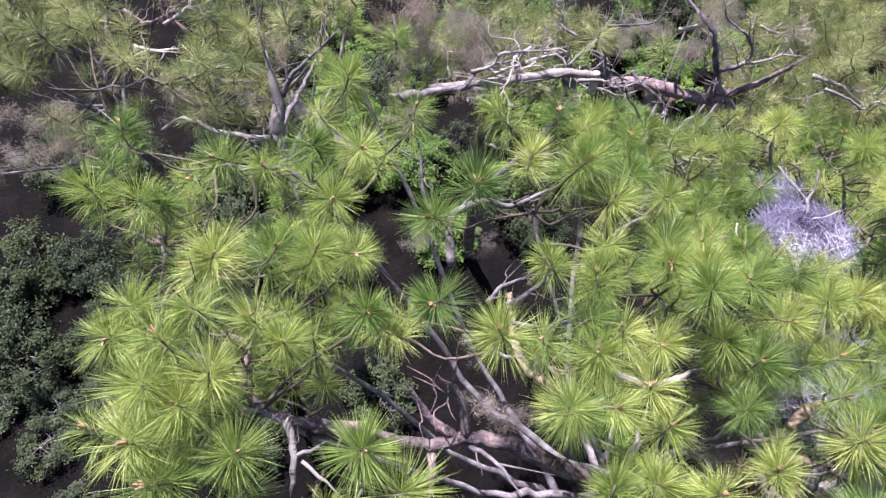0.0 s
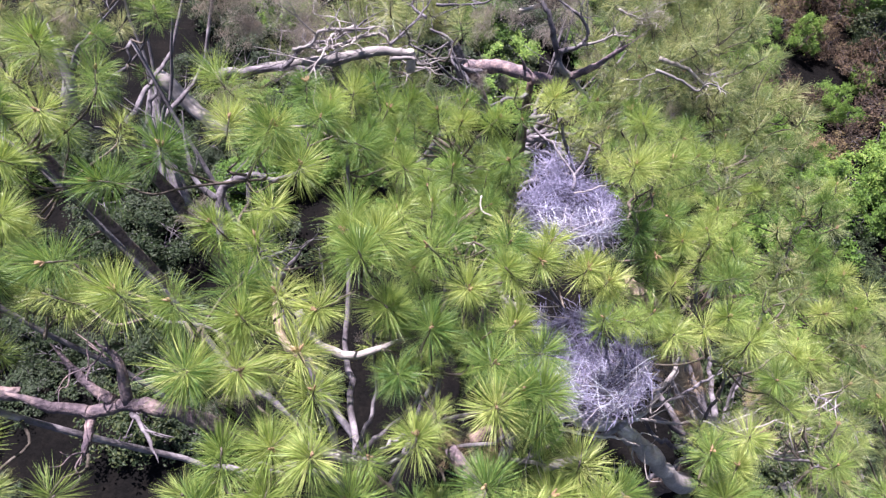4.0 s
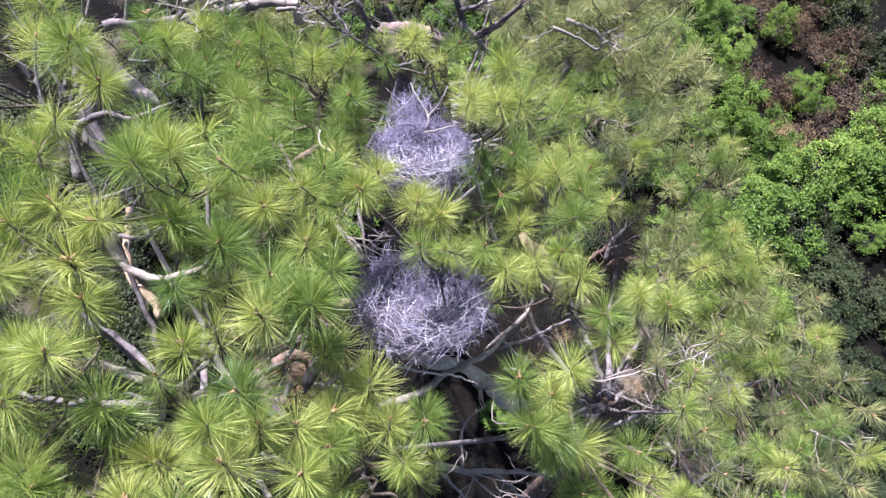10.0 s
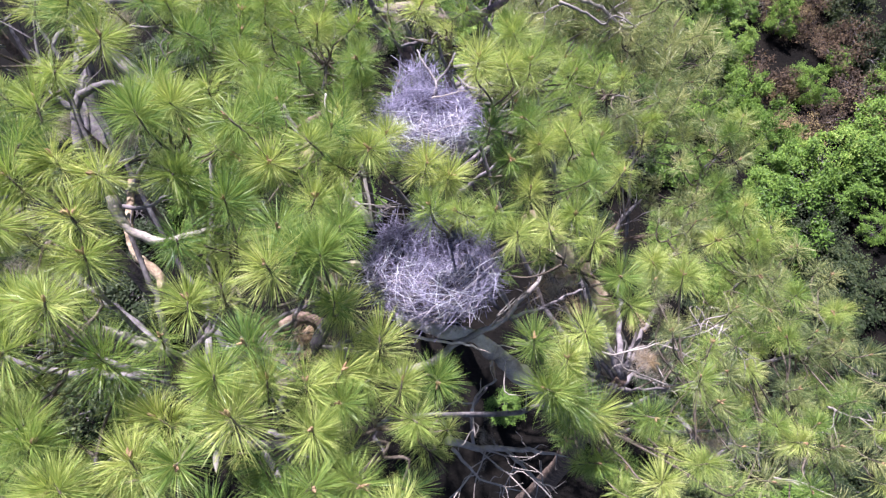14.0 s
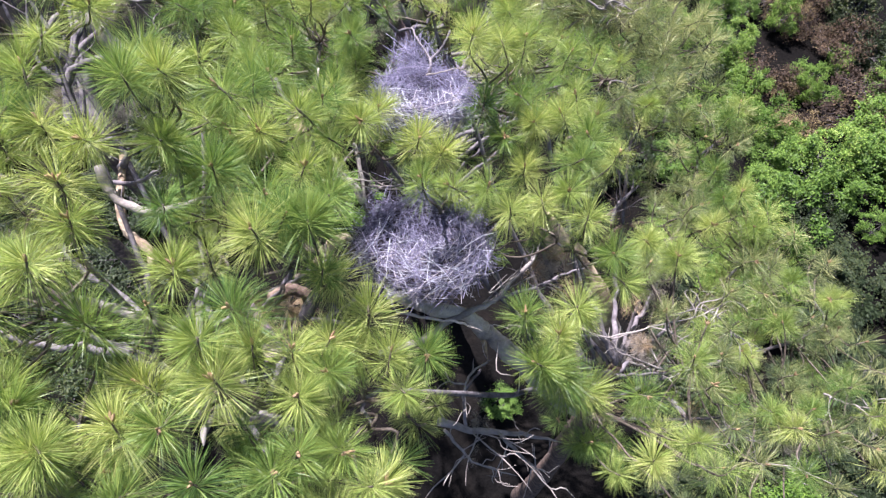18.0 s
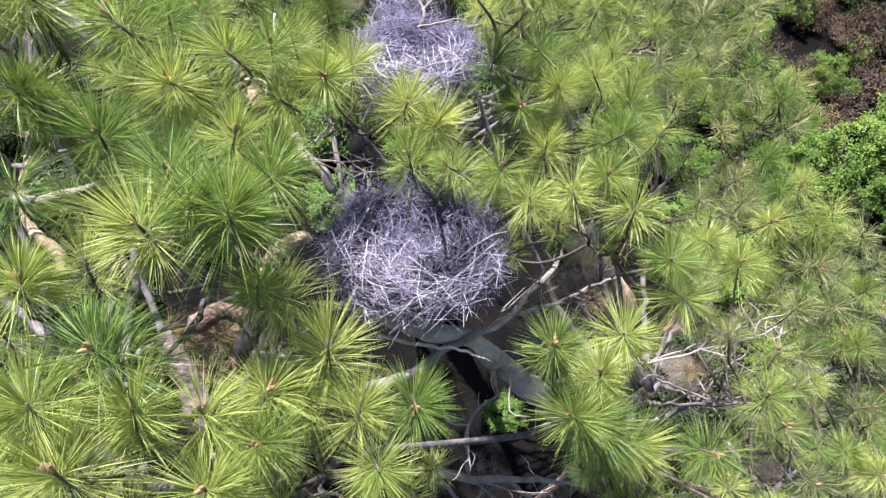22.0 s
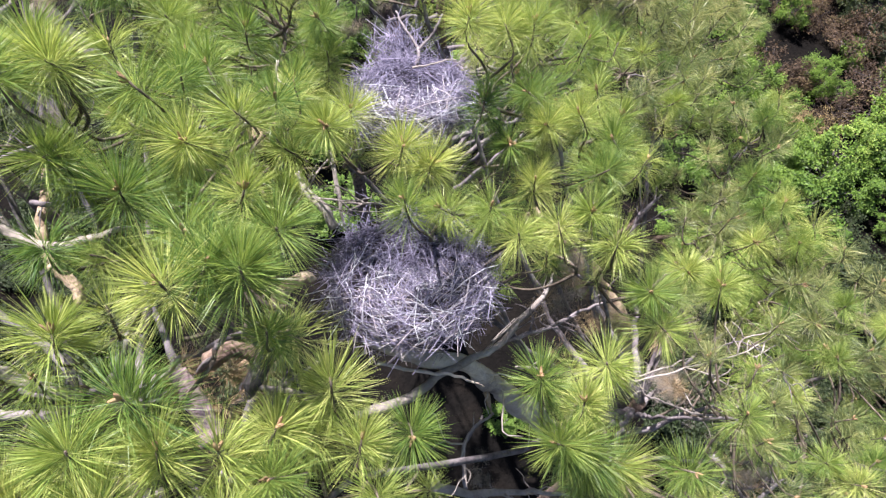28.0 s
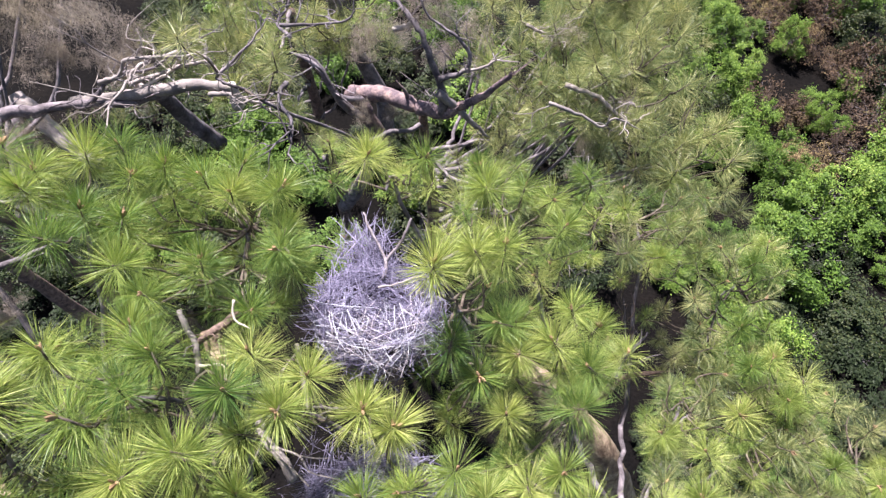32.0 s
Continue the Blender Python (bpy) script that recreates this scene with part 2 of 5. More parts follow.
# ---- pine shoots ----
def tuft_data(seed, count, length, shoot=0.17, droop=0.2, spread=36, wide=1.0):
    """One shoot's needles in bundles of three: long, thin, fanned about the shoot below the bud at the origin."""
    g = np.random.default_rng(seed)
    bundles = count // 3
    along = g.random(bundles) ** 1.35
    az = g.random(bundles) * 2 * np.pi
    sparse = g.random() * 6.28
    az = az + 0.45 * np.sin(az - sparse) + 0.12 * np.sin(5 * az + seed)
    polar = np.radians(spread + (106 - spread) * along ** 0.8 + g.normal(0, 14, bundles))
    ln = length * (0.70 + 0.34 * g.random(bundles) ** 0.6) * (1 - 0.16 * along) * (1 + 0.12 * np.cos(az - sparse))
    along, az, polar, ln = (np.repeat(q, 3) for q in (along, az, polar, ln))
    n = len(az)
    az, polar, ln = az + g.normal(0, 0.10, n), polar + g.normal(0, 0.075, n), ln * g.uniform(0.9, 1.06, n)
    d = np.stack([np.sin(polar) * np.cos(az), np.sin(polar) * np.sin(az), np.cos(polar)], 1)
    start = np.stack([0.007 * np.cos(az), 0.007 * np.sin(az), -0.006 - shoot * along], 1)
    sag = (droop * (0.35 + 0.9 * g.random(n)) * np.sin(polar).clip(0.1, 1))[:, None] * ln[:, None] * np.array([0, 0, -1.0])
    mid = start + d * ln[:, None] * 0.5 + sag * 0.2
    tip = start + d * ln[:, None] + sag
    side = np.cross(d, g.normal(size=(n, 3)))
    side /= np.linalg.norm(side, axis=1)[:, None]
    w = wide * (0.0010 + 0.0008 * g.random(n))[:, None]
    v = np.stack([start, mid + side * w, mid - side * w, tip], 1).reshape(-1, 3)
    b = 4 * np.arange(n)[:, None]
    f = np.concatenate([b + np.array([0, 1, 2]), b + np.array([2, 1, 3])], 1).reshape(-1, 3)
    me = bpy.data.meshes.new("needle_tuft")
    me.from_pydata(v.tolist(), [], f.tolist())
    me.update()
    return me


def with_mat(me, mat):
    me.materials.append(mat)
    return me


TUFTS = [with_mat(tuft_data(s, (690, 510, 780, 600)[s % 4], (0.30, 0.265, 0.315, 0.28)[(s + s // 4) % 4], (0.10, 0.16, 0.22, 0.13)[(s * 3 + s // 4) % 4], (0.14, 0.30, 0.45)[s % 3], (24, 36, 30, 42, 18)[s % 5]), NEEDLE) for s in range(16)]
TUFTS_INNER = [with_mat(tuft_data(90 + s, 330, 0.27, 0.16 + 0.03 * s, 0.3), NEEDLE) for s in range(6)]
TUFTS_FAR = [with_mat(tuft_data(20 + s, 330, 0.285, 0.12 + 0.03 * s, 0.25, 32, 1.15), NEEDLE_FAR) for s in range(6)]
TUFTS_DRY = [with_mat(tuft_data(60 + s, 300, 0.26, 0.2, 0.5), NEEDLE_DRY) for s in range(3)]


def bud_data(seed):
    """A small cluster of candles at the shoot's tip."""
    g = random.Random(seed)
    b = Build()
    for k in range(g.choice((2, 3, 4, 5))):
        a, t = g.uniform(0, 6.28), g.uniform(0.15, 0.95) if k else 0.1
        d = Vector((math.sin(t) * math.cos(a), math.sin(t) * math.sin(a), math.cos(t)))
        ln, r = g.uniform(0.035, 0.065), g.uniform(0.007, 0.011)
        b.tube([d * (ln * s) for s in (0.0, 0.2, 0.55, 0.85, 1.0)], [r * 0.6, r, r * 1.05, r * 0.7, r * 0.12], 6)
    return b.data("bud", BUD)


BUDS = [bud_data(s) for s in range(6)]


def nearest(line, p):
    return min(range(len(line)), key=lambda i: (line[i] - p).length)


NEST_A, NEST_B = Vector((3.08, 1.29, 12.70)), Vector((3.05, 2.52, 12.90))


def near_nest(p, margin=0.0):
    for c, r in ((NEST_A, 0.46), (NEST_B, 0.40)):
        if math.hypot(p.x - c.x, (p.y - c.y)) < r + margin and p.z > c.z - 0.25:
            return True
    return False


# crown left open from bare boughs toward camera or sun: x, y, z, radius
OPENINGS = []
VIEW_SLOPE = Vector((0, -0.5, 0.866))


def open_over(line, r, way=VIEW_SLOPE):
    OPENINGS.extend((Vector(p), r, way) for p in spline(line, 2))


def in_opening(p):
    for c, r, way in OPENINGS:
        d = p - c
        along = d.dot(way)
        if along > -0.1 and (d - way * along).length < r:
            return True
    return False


def crown(tree, trunk_line, groups, seed, tufts, extra, low=0.42, size=1.0, bud_share=0.7, bark=BARK, dense_from=99.0):
    """Limbs from the trunk to each group of shoots, branchlets to every shoot, and the shoots themselves."""
    g = random.Random(seed)
    made = 0
    for shoots in groups:
        pts = [Vector(p) for p in shoots]
        mid = sum(pts, Vector()) / len(pts)
        inner = [p for p in pts]
        for p in pts:
            for _ in range((extra if g.random() < 0.85 else extra + 1) + (2 if p.x > dense_from else 0)):
                a, r = g.uniform(0, 6.28), g.uniform(0.17, 0.38)
                q = p + Vector((math.cos(a) * r, math.sin(a) * r, -g.uniform(0.10, low)))
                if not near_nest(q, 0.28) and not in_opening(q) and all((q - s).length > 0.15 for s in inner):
                    inner.append(q)
        end = mid - Vector((0, 0, 0.50))
        reach = math.hypot(end.x - trunk_line[-1].x, end.y - trunk_line[-1].y)
        at = trunk_line[max(0, nearest(trunk_line, end - Vector((0, 0, 0.25 + 0.42 * reach))) - g.choice((0, 0, 1, 2, 3, 4, 6)))]
        halfway = (at + end) / 2 + Vector((g.uniform(-0.12, 0.12), g.uniform(-0.12, 0.12), -0.20 * reach + g.uniform(-0.10, 0.08)))
        far = max(pts, key=lambda p: (p - at).length)
        tail = end.lerp(far, 0.55) - Vector((0, 0, 0.18))
        b, line = bough([at, at.lerp(halfway, 0.5) - Vector((0, 0, 0.04)), halfway, end, tail], 0.018 + 0.009 * reach, 0.010, 7, 0.034, g)
        limb = part("limb", b.data("limb", bark), tree)
        twigs = Build()
        for i, p in enumerate(inner):
            lean = Vector((p.x - mid.x, p.y - mid.y, 0)) * 0.6 + Vector((g.gauss(0, 0.36), g.gauss(0.05, 0.36), 1.0))
            lean.normalize()
            foot = p - lean * 0.16
            root = line[max(2, min(len(line) - 1, nearest(line, p - Vector((0, 0, 0.15)))))]
            bend = root.lerp(foot, 0.4) + Vector((g.uniform(-0.10, 0.10), g.uniform(-0.10, 0.10), -0.05 + g.uniform(-0.05, 0.05)))
            knee = root.lerp(foot, 0.75) + Vector((g.uniform(-0.06, 0.06), g.uniform(-0.06, 0.06), g.uniform(-0.05, 0.03)))
            twigs.tube(spline([root, bend, knee, foot, p], 3), [(0.0115 - 0.0005 * k) * g.uniform(0.85, 1.1) for k in range(13)], 5)
            turn = lean.to_track_quat("Z", "Y").to_matrix().to_4x4()
            k = size * g.uniform(0.86, 1.12) * (1.0 if i < len(pts) else g.uniform(0.72, 0.95))
            m = Matrix.Translation(p) @ turn @ Matrix.Rotation(g.uniform(0, 6.28), 4, "Z") @ Matrix.Diagonal((k, k, k, 1))
            shade = TUFTS_FAR if p.x > dense_from and g.random() < 0.45 else tufts
            tuft = part("needle_tuft", g.choice(shade if i < len(pts) or shade is not TUFTS else TUFTS_INNER), tree, m)
            if g.random() < (bud_share if i < len(pts) else bud_share * 0.35):
                part("bud", g.choice(BUDS), tuft)
            made += 1
        tagged(part("twig_spray", twigs.data("twig_spray", TWIG), limb), kind="stuff")
    return made


def pine(label, trunk_pts, r0, r1, groups, seed, tufts, extra, group="pines", bark=BARK_RED, **more):
    tree = thing("pine_tree", label, "pine tree", group)
    g = random.Random(seed + 50)
    b, line = bough(trunk_pts, r0, r1, 12, 0.02, g, steps=9)
    part("trunk", b.data("trunk", bark), tree)
    crown(tree, line, groups, seed, tufts, extra, **more)
    return tree


def branch(tree, pts, r0, r1, mat=BARK, name="branch", sides=8, wobble=0.012, seed=0, twigs=0, label=""):
    """A bough that shows through the crown, with side twigs where it is bare."""
    g = random.Random(seed + len(pts) * 7 + int(pts[0][0] * 100))
    b, line = bough(pts, r0, r1, sides, wobble, g, tip=r1 < r0)
    for _ in range(twigs):
        i = g.randrange(1, len(line) - 1)
        d = (line[i + 1] - line[i - 1]).normalized()
        out = Vector((g.uniform(-1, 1), g.uniform(-1, 1), g.uniform(-0.3, 1))).normalized()
        ln = g.uniform(0.12, 0.30) if g.random() < 0.6 else g.uniform(0.3, 0.62)
        way = (out + d * 0.6).normalized()
        bend = Vector((g.uniform(-1, 1), g.uniform(-1, 1), g.uniform(-0.6, 1))) * ln * 0.22
        p1 = line[i] + way * ln * 0.35 + bend
        p2 = line[i] + way * ln * 0.7 + bend * 0.2
        p3 = line[i] + way * ln + bend * 1.4
        thick = 0.38 + 0.8 * ln
        b.tube(spline([line[i], p1, p2, p3], 3), [r * thick for r in (0.011, 0.0095, 0.0085, 0.008, 0.007, 0.0062, 0.0055, 0.0045, 0.0035, 0.002)], 5)
        if ln > 0.3:
            b.tube(spline([p1, p1 + bend * 0.9 + way * ln * 0.15, p1 + bend * 1.9 + way * ln * 0.22], 2), [r * thick for r in (0.007, 0.006, 0.005, 0.004, 0.002)], 5)
    return part(name, b.data(name, mat), tree, label=label)


# ---- ground ----
def ground_height(x, y):
    return 0.22 * noise.noise(Vector((x * 0.12, y * 0.12, 0.3))) + 0.07 * noise.noise(Vector((x * 0.6, y * 0.6, 2.1)))


def ground():
    edges = [-400, -160, -80, -45] + [-28 + 0.7 * i for i in range(81)] + [45, 80, 160, 400]
    n = len(edges)
    v = [(x, y + 8, ground_height(x, y + 8) if abs(x) < 40 and abs(y) < 40 else 0.0) for y in edges for x in edges]
    f = [(j * n + i, j * n + i + 1, (j + 1) * n + i + 1, (j + 1) * n + i) for j in range(n - 1) for i in range(n - 1)]
    me = bpy.data.meshes.new("ground")
    me.from_pydata(v, [], f)
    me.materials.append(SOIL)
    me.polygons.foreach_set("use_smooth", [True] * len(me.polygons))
    tagged(new("ground", me), "forest floor covered in brown leaf litter, coloured near-black for shade", "ground", kind="structure")


ground()

# ---- the pines ----
# shoots of each limb: x, y, z of the bud
SHOOTS_A = (
    ((2.46, 0.16, 13.44), (2.57, -0.35, 13.47), (2.62, 0.28, 13.28), (2.31, 0.13, 13.59), (2.53, -0.08, 13.46),),
    ((0.76, 0.16, 13.74), (1.28, 0.76, 13.71), (1.36, 0.37, 13.96), (0.88, 0.43, 13.84), (1.11, 0.18, 13.78), (1.12, 0.43, 13.82),),
    ((1.52, 1.44, 14.07), (1.70, 1.25, 13.72), (1.67, 1.22, 13.79), (1.60, 1.64, 13.91), (1.40, 1.68, 13.90), (1.27, 1.19, 13.83), (1.42, 1.86, 13.85),),
    ((-1.84, 1.99, 14.15), (-1.73, 2.00, 14.10), (-1.61, 1.23, 14.29), (-0.49, 1.62, 14.14), (-0.93, 1.62, 14.21), (-1.25, 1.55, 14.26), (-2.21, 2.12, 14.11), (-0.72, 1.64, 14.17), (-1.68, 1.05, 14.28),),
    ((1.90, 1.63, 13.80), (2.37, 1.50, 13.76), (2.15, 1.39, 13.69), (2.06, 1.77, 13.71), (2.08, 2.00, 13.56), (2.46, 2.08, 13.33), (2.44, 1.82, 13.51), (1.92, 2.15, 13.51), (1.70, 1.93, 13.75), (2.46, 1.66, 13.32), (2.50, 1.40, 13.30),),
    ((2.49, 2.82, 12.93), (2.46, 3.20, 13.22), (1.70, 2.51, 13.45), (2.07, 2.65, 13.27), (1.95, 3.26, 13.25), (2.51, 2.70, 13.29), (2.36, 2.41, 13.10), (1.63, 2.86, 13.39), (1.88, 2.36, 13.42), (1.72, 3.31, 13.30), (2.19, 3.36, 13.24), (2.48, 2.97, 13.09), (2.15, 3.14, 13.24),),
    ((0.92, 2.36, 14.04), (0.92, 2.31, 14.12), (1.00, 1.73, 14.06), (0.59, 2.47, 14.00), (0.63, 1.68, 13.98), (1.10, 2.11, 13.98), (-0.08, 1.92, 14.06), (0.22, 2.21, 14.03),),
    ((-1.22, 1.15, 14.46), (-0.80, 1.04, 14.28), (-0.35, 0.50, 14.36), (-1.37, 1.02, 14.41), (-1.42, 0.80, 14.32), (-1.25, 0.72, 14.30), (-1.47, 0.56, 14.22), (-1.35, 0.38, 14.18), (-0.97, 1.15, 14.33), (-0.40, 1.24, 14.20), (-1.11, 0.86, 14.34), (-0.16, 0.34, 14.26), (-0.95, 0.52, 14.23),),
    ((-1.47, 2.37, 14.08), (-0.61, 2.83, 14.33), (-0.17, 2.61, 14.29), (-1.14, 2.29, 14.09), (-0.67, 2.03, 14.11), (-0.84, 2.43, 14.16), (-0.51, 2.36, 14.19), (-2.27, 2.78, 13.94),),
    ((1.55, 3.22, 13.32), (0.39, 2.94, 13.93), (1.42, 3.44, 13.34), (1.42, 2.87, 13.46), (1.14, 2.64, 13.83), (1.15, 2.91, 13.61), (1.36, 2.58, 13.63), (1.11, 3.10, 13.52), (1.26, 3.34, 13.38), (0.92, 3.24, 13.58),),
    ((1.50, 0.21, 13.65), (1.43, -0.39, 13.61), (1.24, -0.14, 13.68),),
    ((2.42, 0.75, 13.78), (2.27, 0.66, 13.80), (2.21, 0.27, 13.71),),
    ((2.12, 0.09, 13.77), (1.72, -0.01, 13.39), (1.70, -0.23, 13.51), (1.95, -0.27, 13.57), (2.19, -0.07, 13.67),),
    ((1.92, 1.16, 13.65), (1.85, 0.53, 13.64), (1.74, 0.86, 13.70),),
    ((2.28, 0.91, 13.74), (2.53, 0.74, 13.76), (2.43, 1.19, 13.62), (2.55, 0.70, 13.24), (2.57, 0.61, 13.45), (2.58, 1.02, 13.58),),
    ((0.66, 0.79, 13.98), (-0.05, 1.26, 14.25), (0.30, 1.14, 14.16), (0.71, 0.76, 14.03), (0.54, 1.14, 14.05), (0.87, 1.33, 13.92), (0.87, 1.12, 13.92), (0.93, 0.80, 13.92), (0.91, 1.57, 14.00), (1.04, 1.27, 13.88), (1.18, 0.96, 13.77),),
    ((-1.07, 4.00, 13.39), (-0.40, 3.97, 13.72),),
    ((2.13, -0.49, 13.50), (2.45, -0.43, 13.40), (1.80, -0.62, 13.50), (2.30, -0.76, 13.38), (2.70, -0.62, 13.20), (2.95, -0.42, 13.10),),
    ((1.56, -0.41, 13.72), (1.20, -0.56, 13.60), (1.32, -0.19, 13.66), (0.95, -0.35, 13.62),),
)
# shoots of each limb: x, y, z of the bud
SHOOTS_B = (
    ((4.27, 0.01, 12.06), (4.63, 0.26, 12.33), (4.63, -0.14, 12.25), (3.97, 0.52, 12.79), (4.24, 0.30, 12.31), (3.80, 0.31, 12.84), (4.97, -0.02, 12.24), (4.10, 0.71, 12.80), (3.93, 0.34, 12.68), (4.00, 0.26, 12.49), (3.73, 0.58, 12.99),),
    ((3.69, 1.42, 12.89), (3.21, 1.75, 13.09), (3.54, 1.56, 12.95), (3.08, 1.39, 13.26), (3.25, 1.42, 13.14),),
    ((4.23, 1.36, 12.89), (4.10, 1.54, 12.93), (4.39, 1.10, 12.81), (4.45, 0.90, 12.75), (3.91, 1.48, 12.91), (4.75, 1.37, 12.53),),
    ((6.76, 2.13, 10.88), (6.34, 1.60, 11.19), (6.36, 2.74, 11.30), (6.49, 2.42, 11.11), (6.99, 2.44, 10.97), (6.16, 2.67, 11.27), (6.66, 2.60, 11.14), (6.36, 1.98, 11.16), (6.84, 1.88, 10.92), (6.56, 1.91, 11.03),),
    ((5.01, 3.78, 12.09), (5.02, 3.97, 12.11), (5.69, 4.15, 11.70), (5.35, 3.47, 11.80), (5.98, 4.22, 11.62), (5.42, 3.73, 11.89), (4.72, 4.22, 12.02), (5.79, 3.98, 11.62),),
    ((2.77, 1.96, 13.29), (3.05, 1.82, 13.16), (2.67, 1.75, 13.39),),
    ((5.27, 2.10, 11.28), (5.67, 2.39, 11.49), (5.32, 2.43, 11.52), (5.85, 2.19, 11.50), (5.52, 1.92, 11.47),),
    ((7.52, 1.31, 10.70), (7.71, 1.97, 10.35), (6.89, 1.46, 10.95), (7.54, 0.93, 10.80), (7.55, 2.30, 10.57), (7.27, 1.75, 10.77),),
    ((6.05, 3.73, 11.51), (5.93, 2.89, 11.14), (5.75, 3.27, 11.39), (6.16, 3.04, 11.28), (6.33, 3.57, 11.52), (6.36, 3.24, 11.44), (6.48, 3.76, 11.55),),
    ((3.42, 2.52, 13.47), (3.84, 2.79, 13.20), (3.68, 2.08, 12.87), (3.52, 2.25, 13.08), (3.79, 2.36, 13.02), (3.65, 2.75, 13.21), (3.91, 2.21, 12.90),),
    ((4.30, 3.52, 12.60), (3.73, 3.62, 12.89), (4.34, 3.24, 12.68), (3.75, 3.34, 13.02), (4.08, 3.60, 12.67),),
    ((4.99, 1.01, 12.05), (5.78, -0.02, 11.46), (5.17, 1.51, 12.07), (5.84, 1.46, 11.50), (5.42, 1.02, 11.78), (5.15, 0.65, 12.02), (5.62, 0.25, 11.45), (5.48, 0.59, 11.54),),
    ((3.84, 1.90, 12.74), (4.46, 2.46, 12.71), (4.77, 2.44, 12.27), (4.12, 2.29, 12.91), (4.27, 1.90, 12.84), (4.34, 2.17, 12.80), (4.26, 2.50, 12.90),),
    ((3.14, 0.31, 12.95), (2.73, 0.27, 13.12), (2.78, -0.33, 13.39), (3.03, 0.02, 13.18), (2.81, 0.48, 13.28), (2.94, 0.26, 13.15), (2.64, 0.07, 13.37),),
    ((3.36, 3.56, 13.06), (2.97, 3.49, 13.17),),
    ((6.61, 0.91, 10.84), (5.82, 0.72, 10.87), (6.30, 0.58, 10.82), (6.89, 0.40, 10.75), (6.54, 1.37, 11.02), (7.16, 0.23, 10.83), (6.26, -0.06, 11.16), (6.05, 1.06, 11.06), (7.11, 0.79, 10.87), (6.68, 0.58, 10.84), (7.34, 0.52, 10.88), (6.48, 0.40, 10.87),),
)
# shoots of each limb: x, y, z of the bud
SHOOTS_D = (
    ((1.50, 4.53, 13.28), (2.16, 4.55, 13.11),),
    ((5.15, 5.60, 11.51), (4.43, 4.86, 11.88), (5.47, 6.09, 11.59), (5.68, 6.42, 11.70), (5.00, 5.30, 11.54), (4.53, 5.66, 11.67), (5.18, 6.62, 11.77), (4.31, 6.14, 11.78), (4.71, 6.50, 11.79), (5.82, 6.68, 11.80), (6.16, 6.35, 11.76),),
    ((5.19, 4.61, 11.19), (5.32, 5.32, 11.51), (6.20, 4.32, 11.64), (5.68, 5.33, 11.51), (5.94, 4.93, 11.59), (5.91, 5.75, 11.58), (6.29, 5.66, 11.67), (6.33, 5.10, 11.68), (6.33, 4.65, 11.68), (5.61, 4.94, 11.50), (5.80, 4.59, 11.58),),
)
# shoots of each limb: x, y, z of the bud
SHOOTS_E = (
    ((-3.39, 4.71, 13.30), (-2.97, 4.17, 13.31), (-2.19, 4.03, 13.36), (-1.50, 4.59, 13.40), (-3.77, 4.42, 13.42), (-3.61, 3.77, 13.54), (-1.82, 4.09, 13.31),),
)
A_TRUNK = [(1.75, 0.35, -0.2), (1.70, 0.40, 4.0), (1.60, 0.45, 8.0), (1.45, 0.52, 10.5), (1.26, 0.59, 12.45)]
B_TRUNK = [(5.30, 1.10, -0.2), (5.25, 1.05, 4.0), (5.10, 1.00, 7.2), (5.02, 1.02, 9.0), (5.15, 1.25, 10.1)]
D_TRUNK = [(3.30, 6.35, -0.2), (3.35, 6.30, 4.5), (3.30, 6.10, 8.5), (3.22, 5.85, 11.1)]
E_TRUNK = [(-2.50, 5.60, -0.2), (-2.50, 5.55, 5.0), (-2.45, 5.35, 9.0), (-2.30, 5.10, 11.6)]
G_TRUNK = [(-5.30, 6.60, -0.2), (-5.20, 6.55, 5.0), (-5.10, 6.40, 9.0), (-5.00, 6.30, 11.0)]

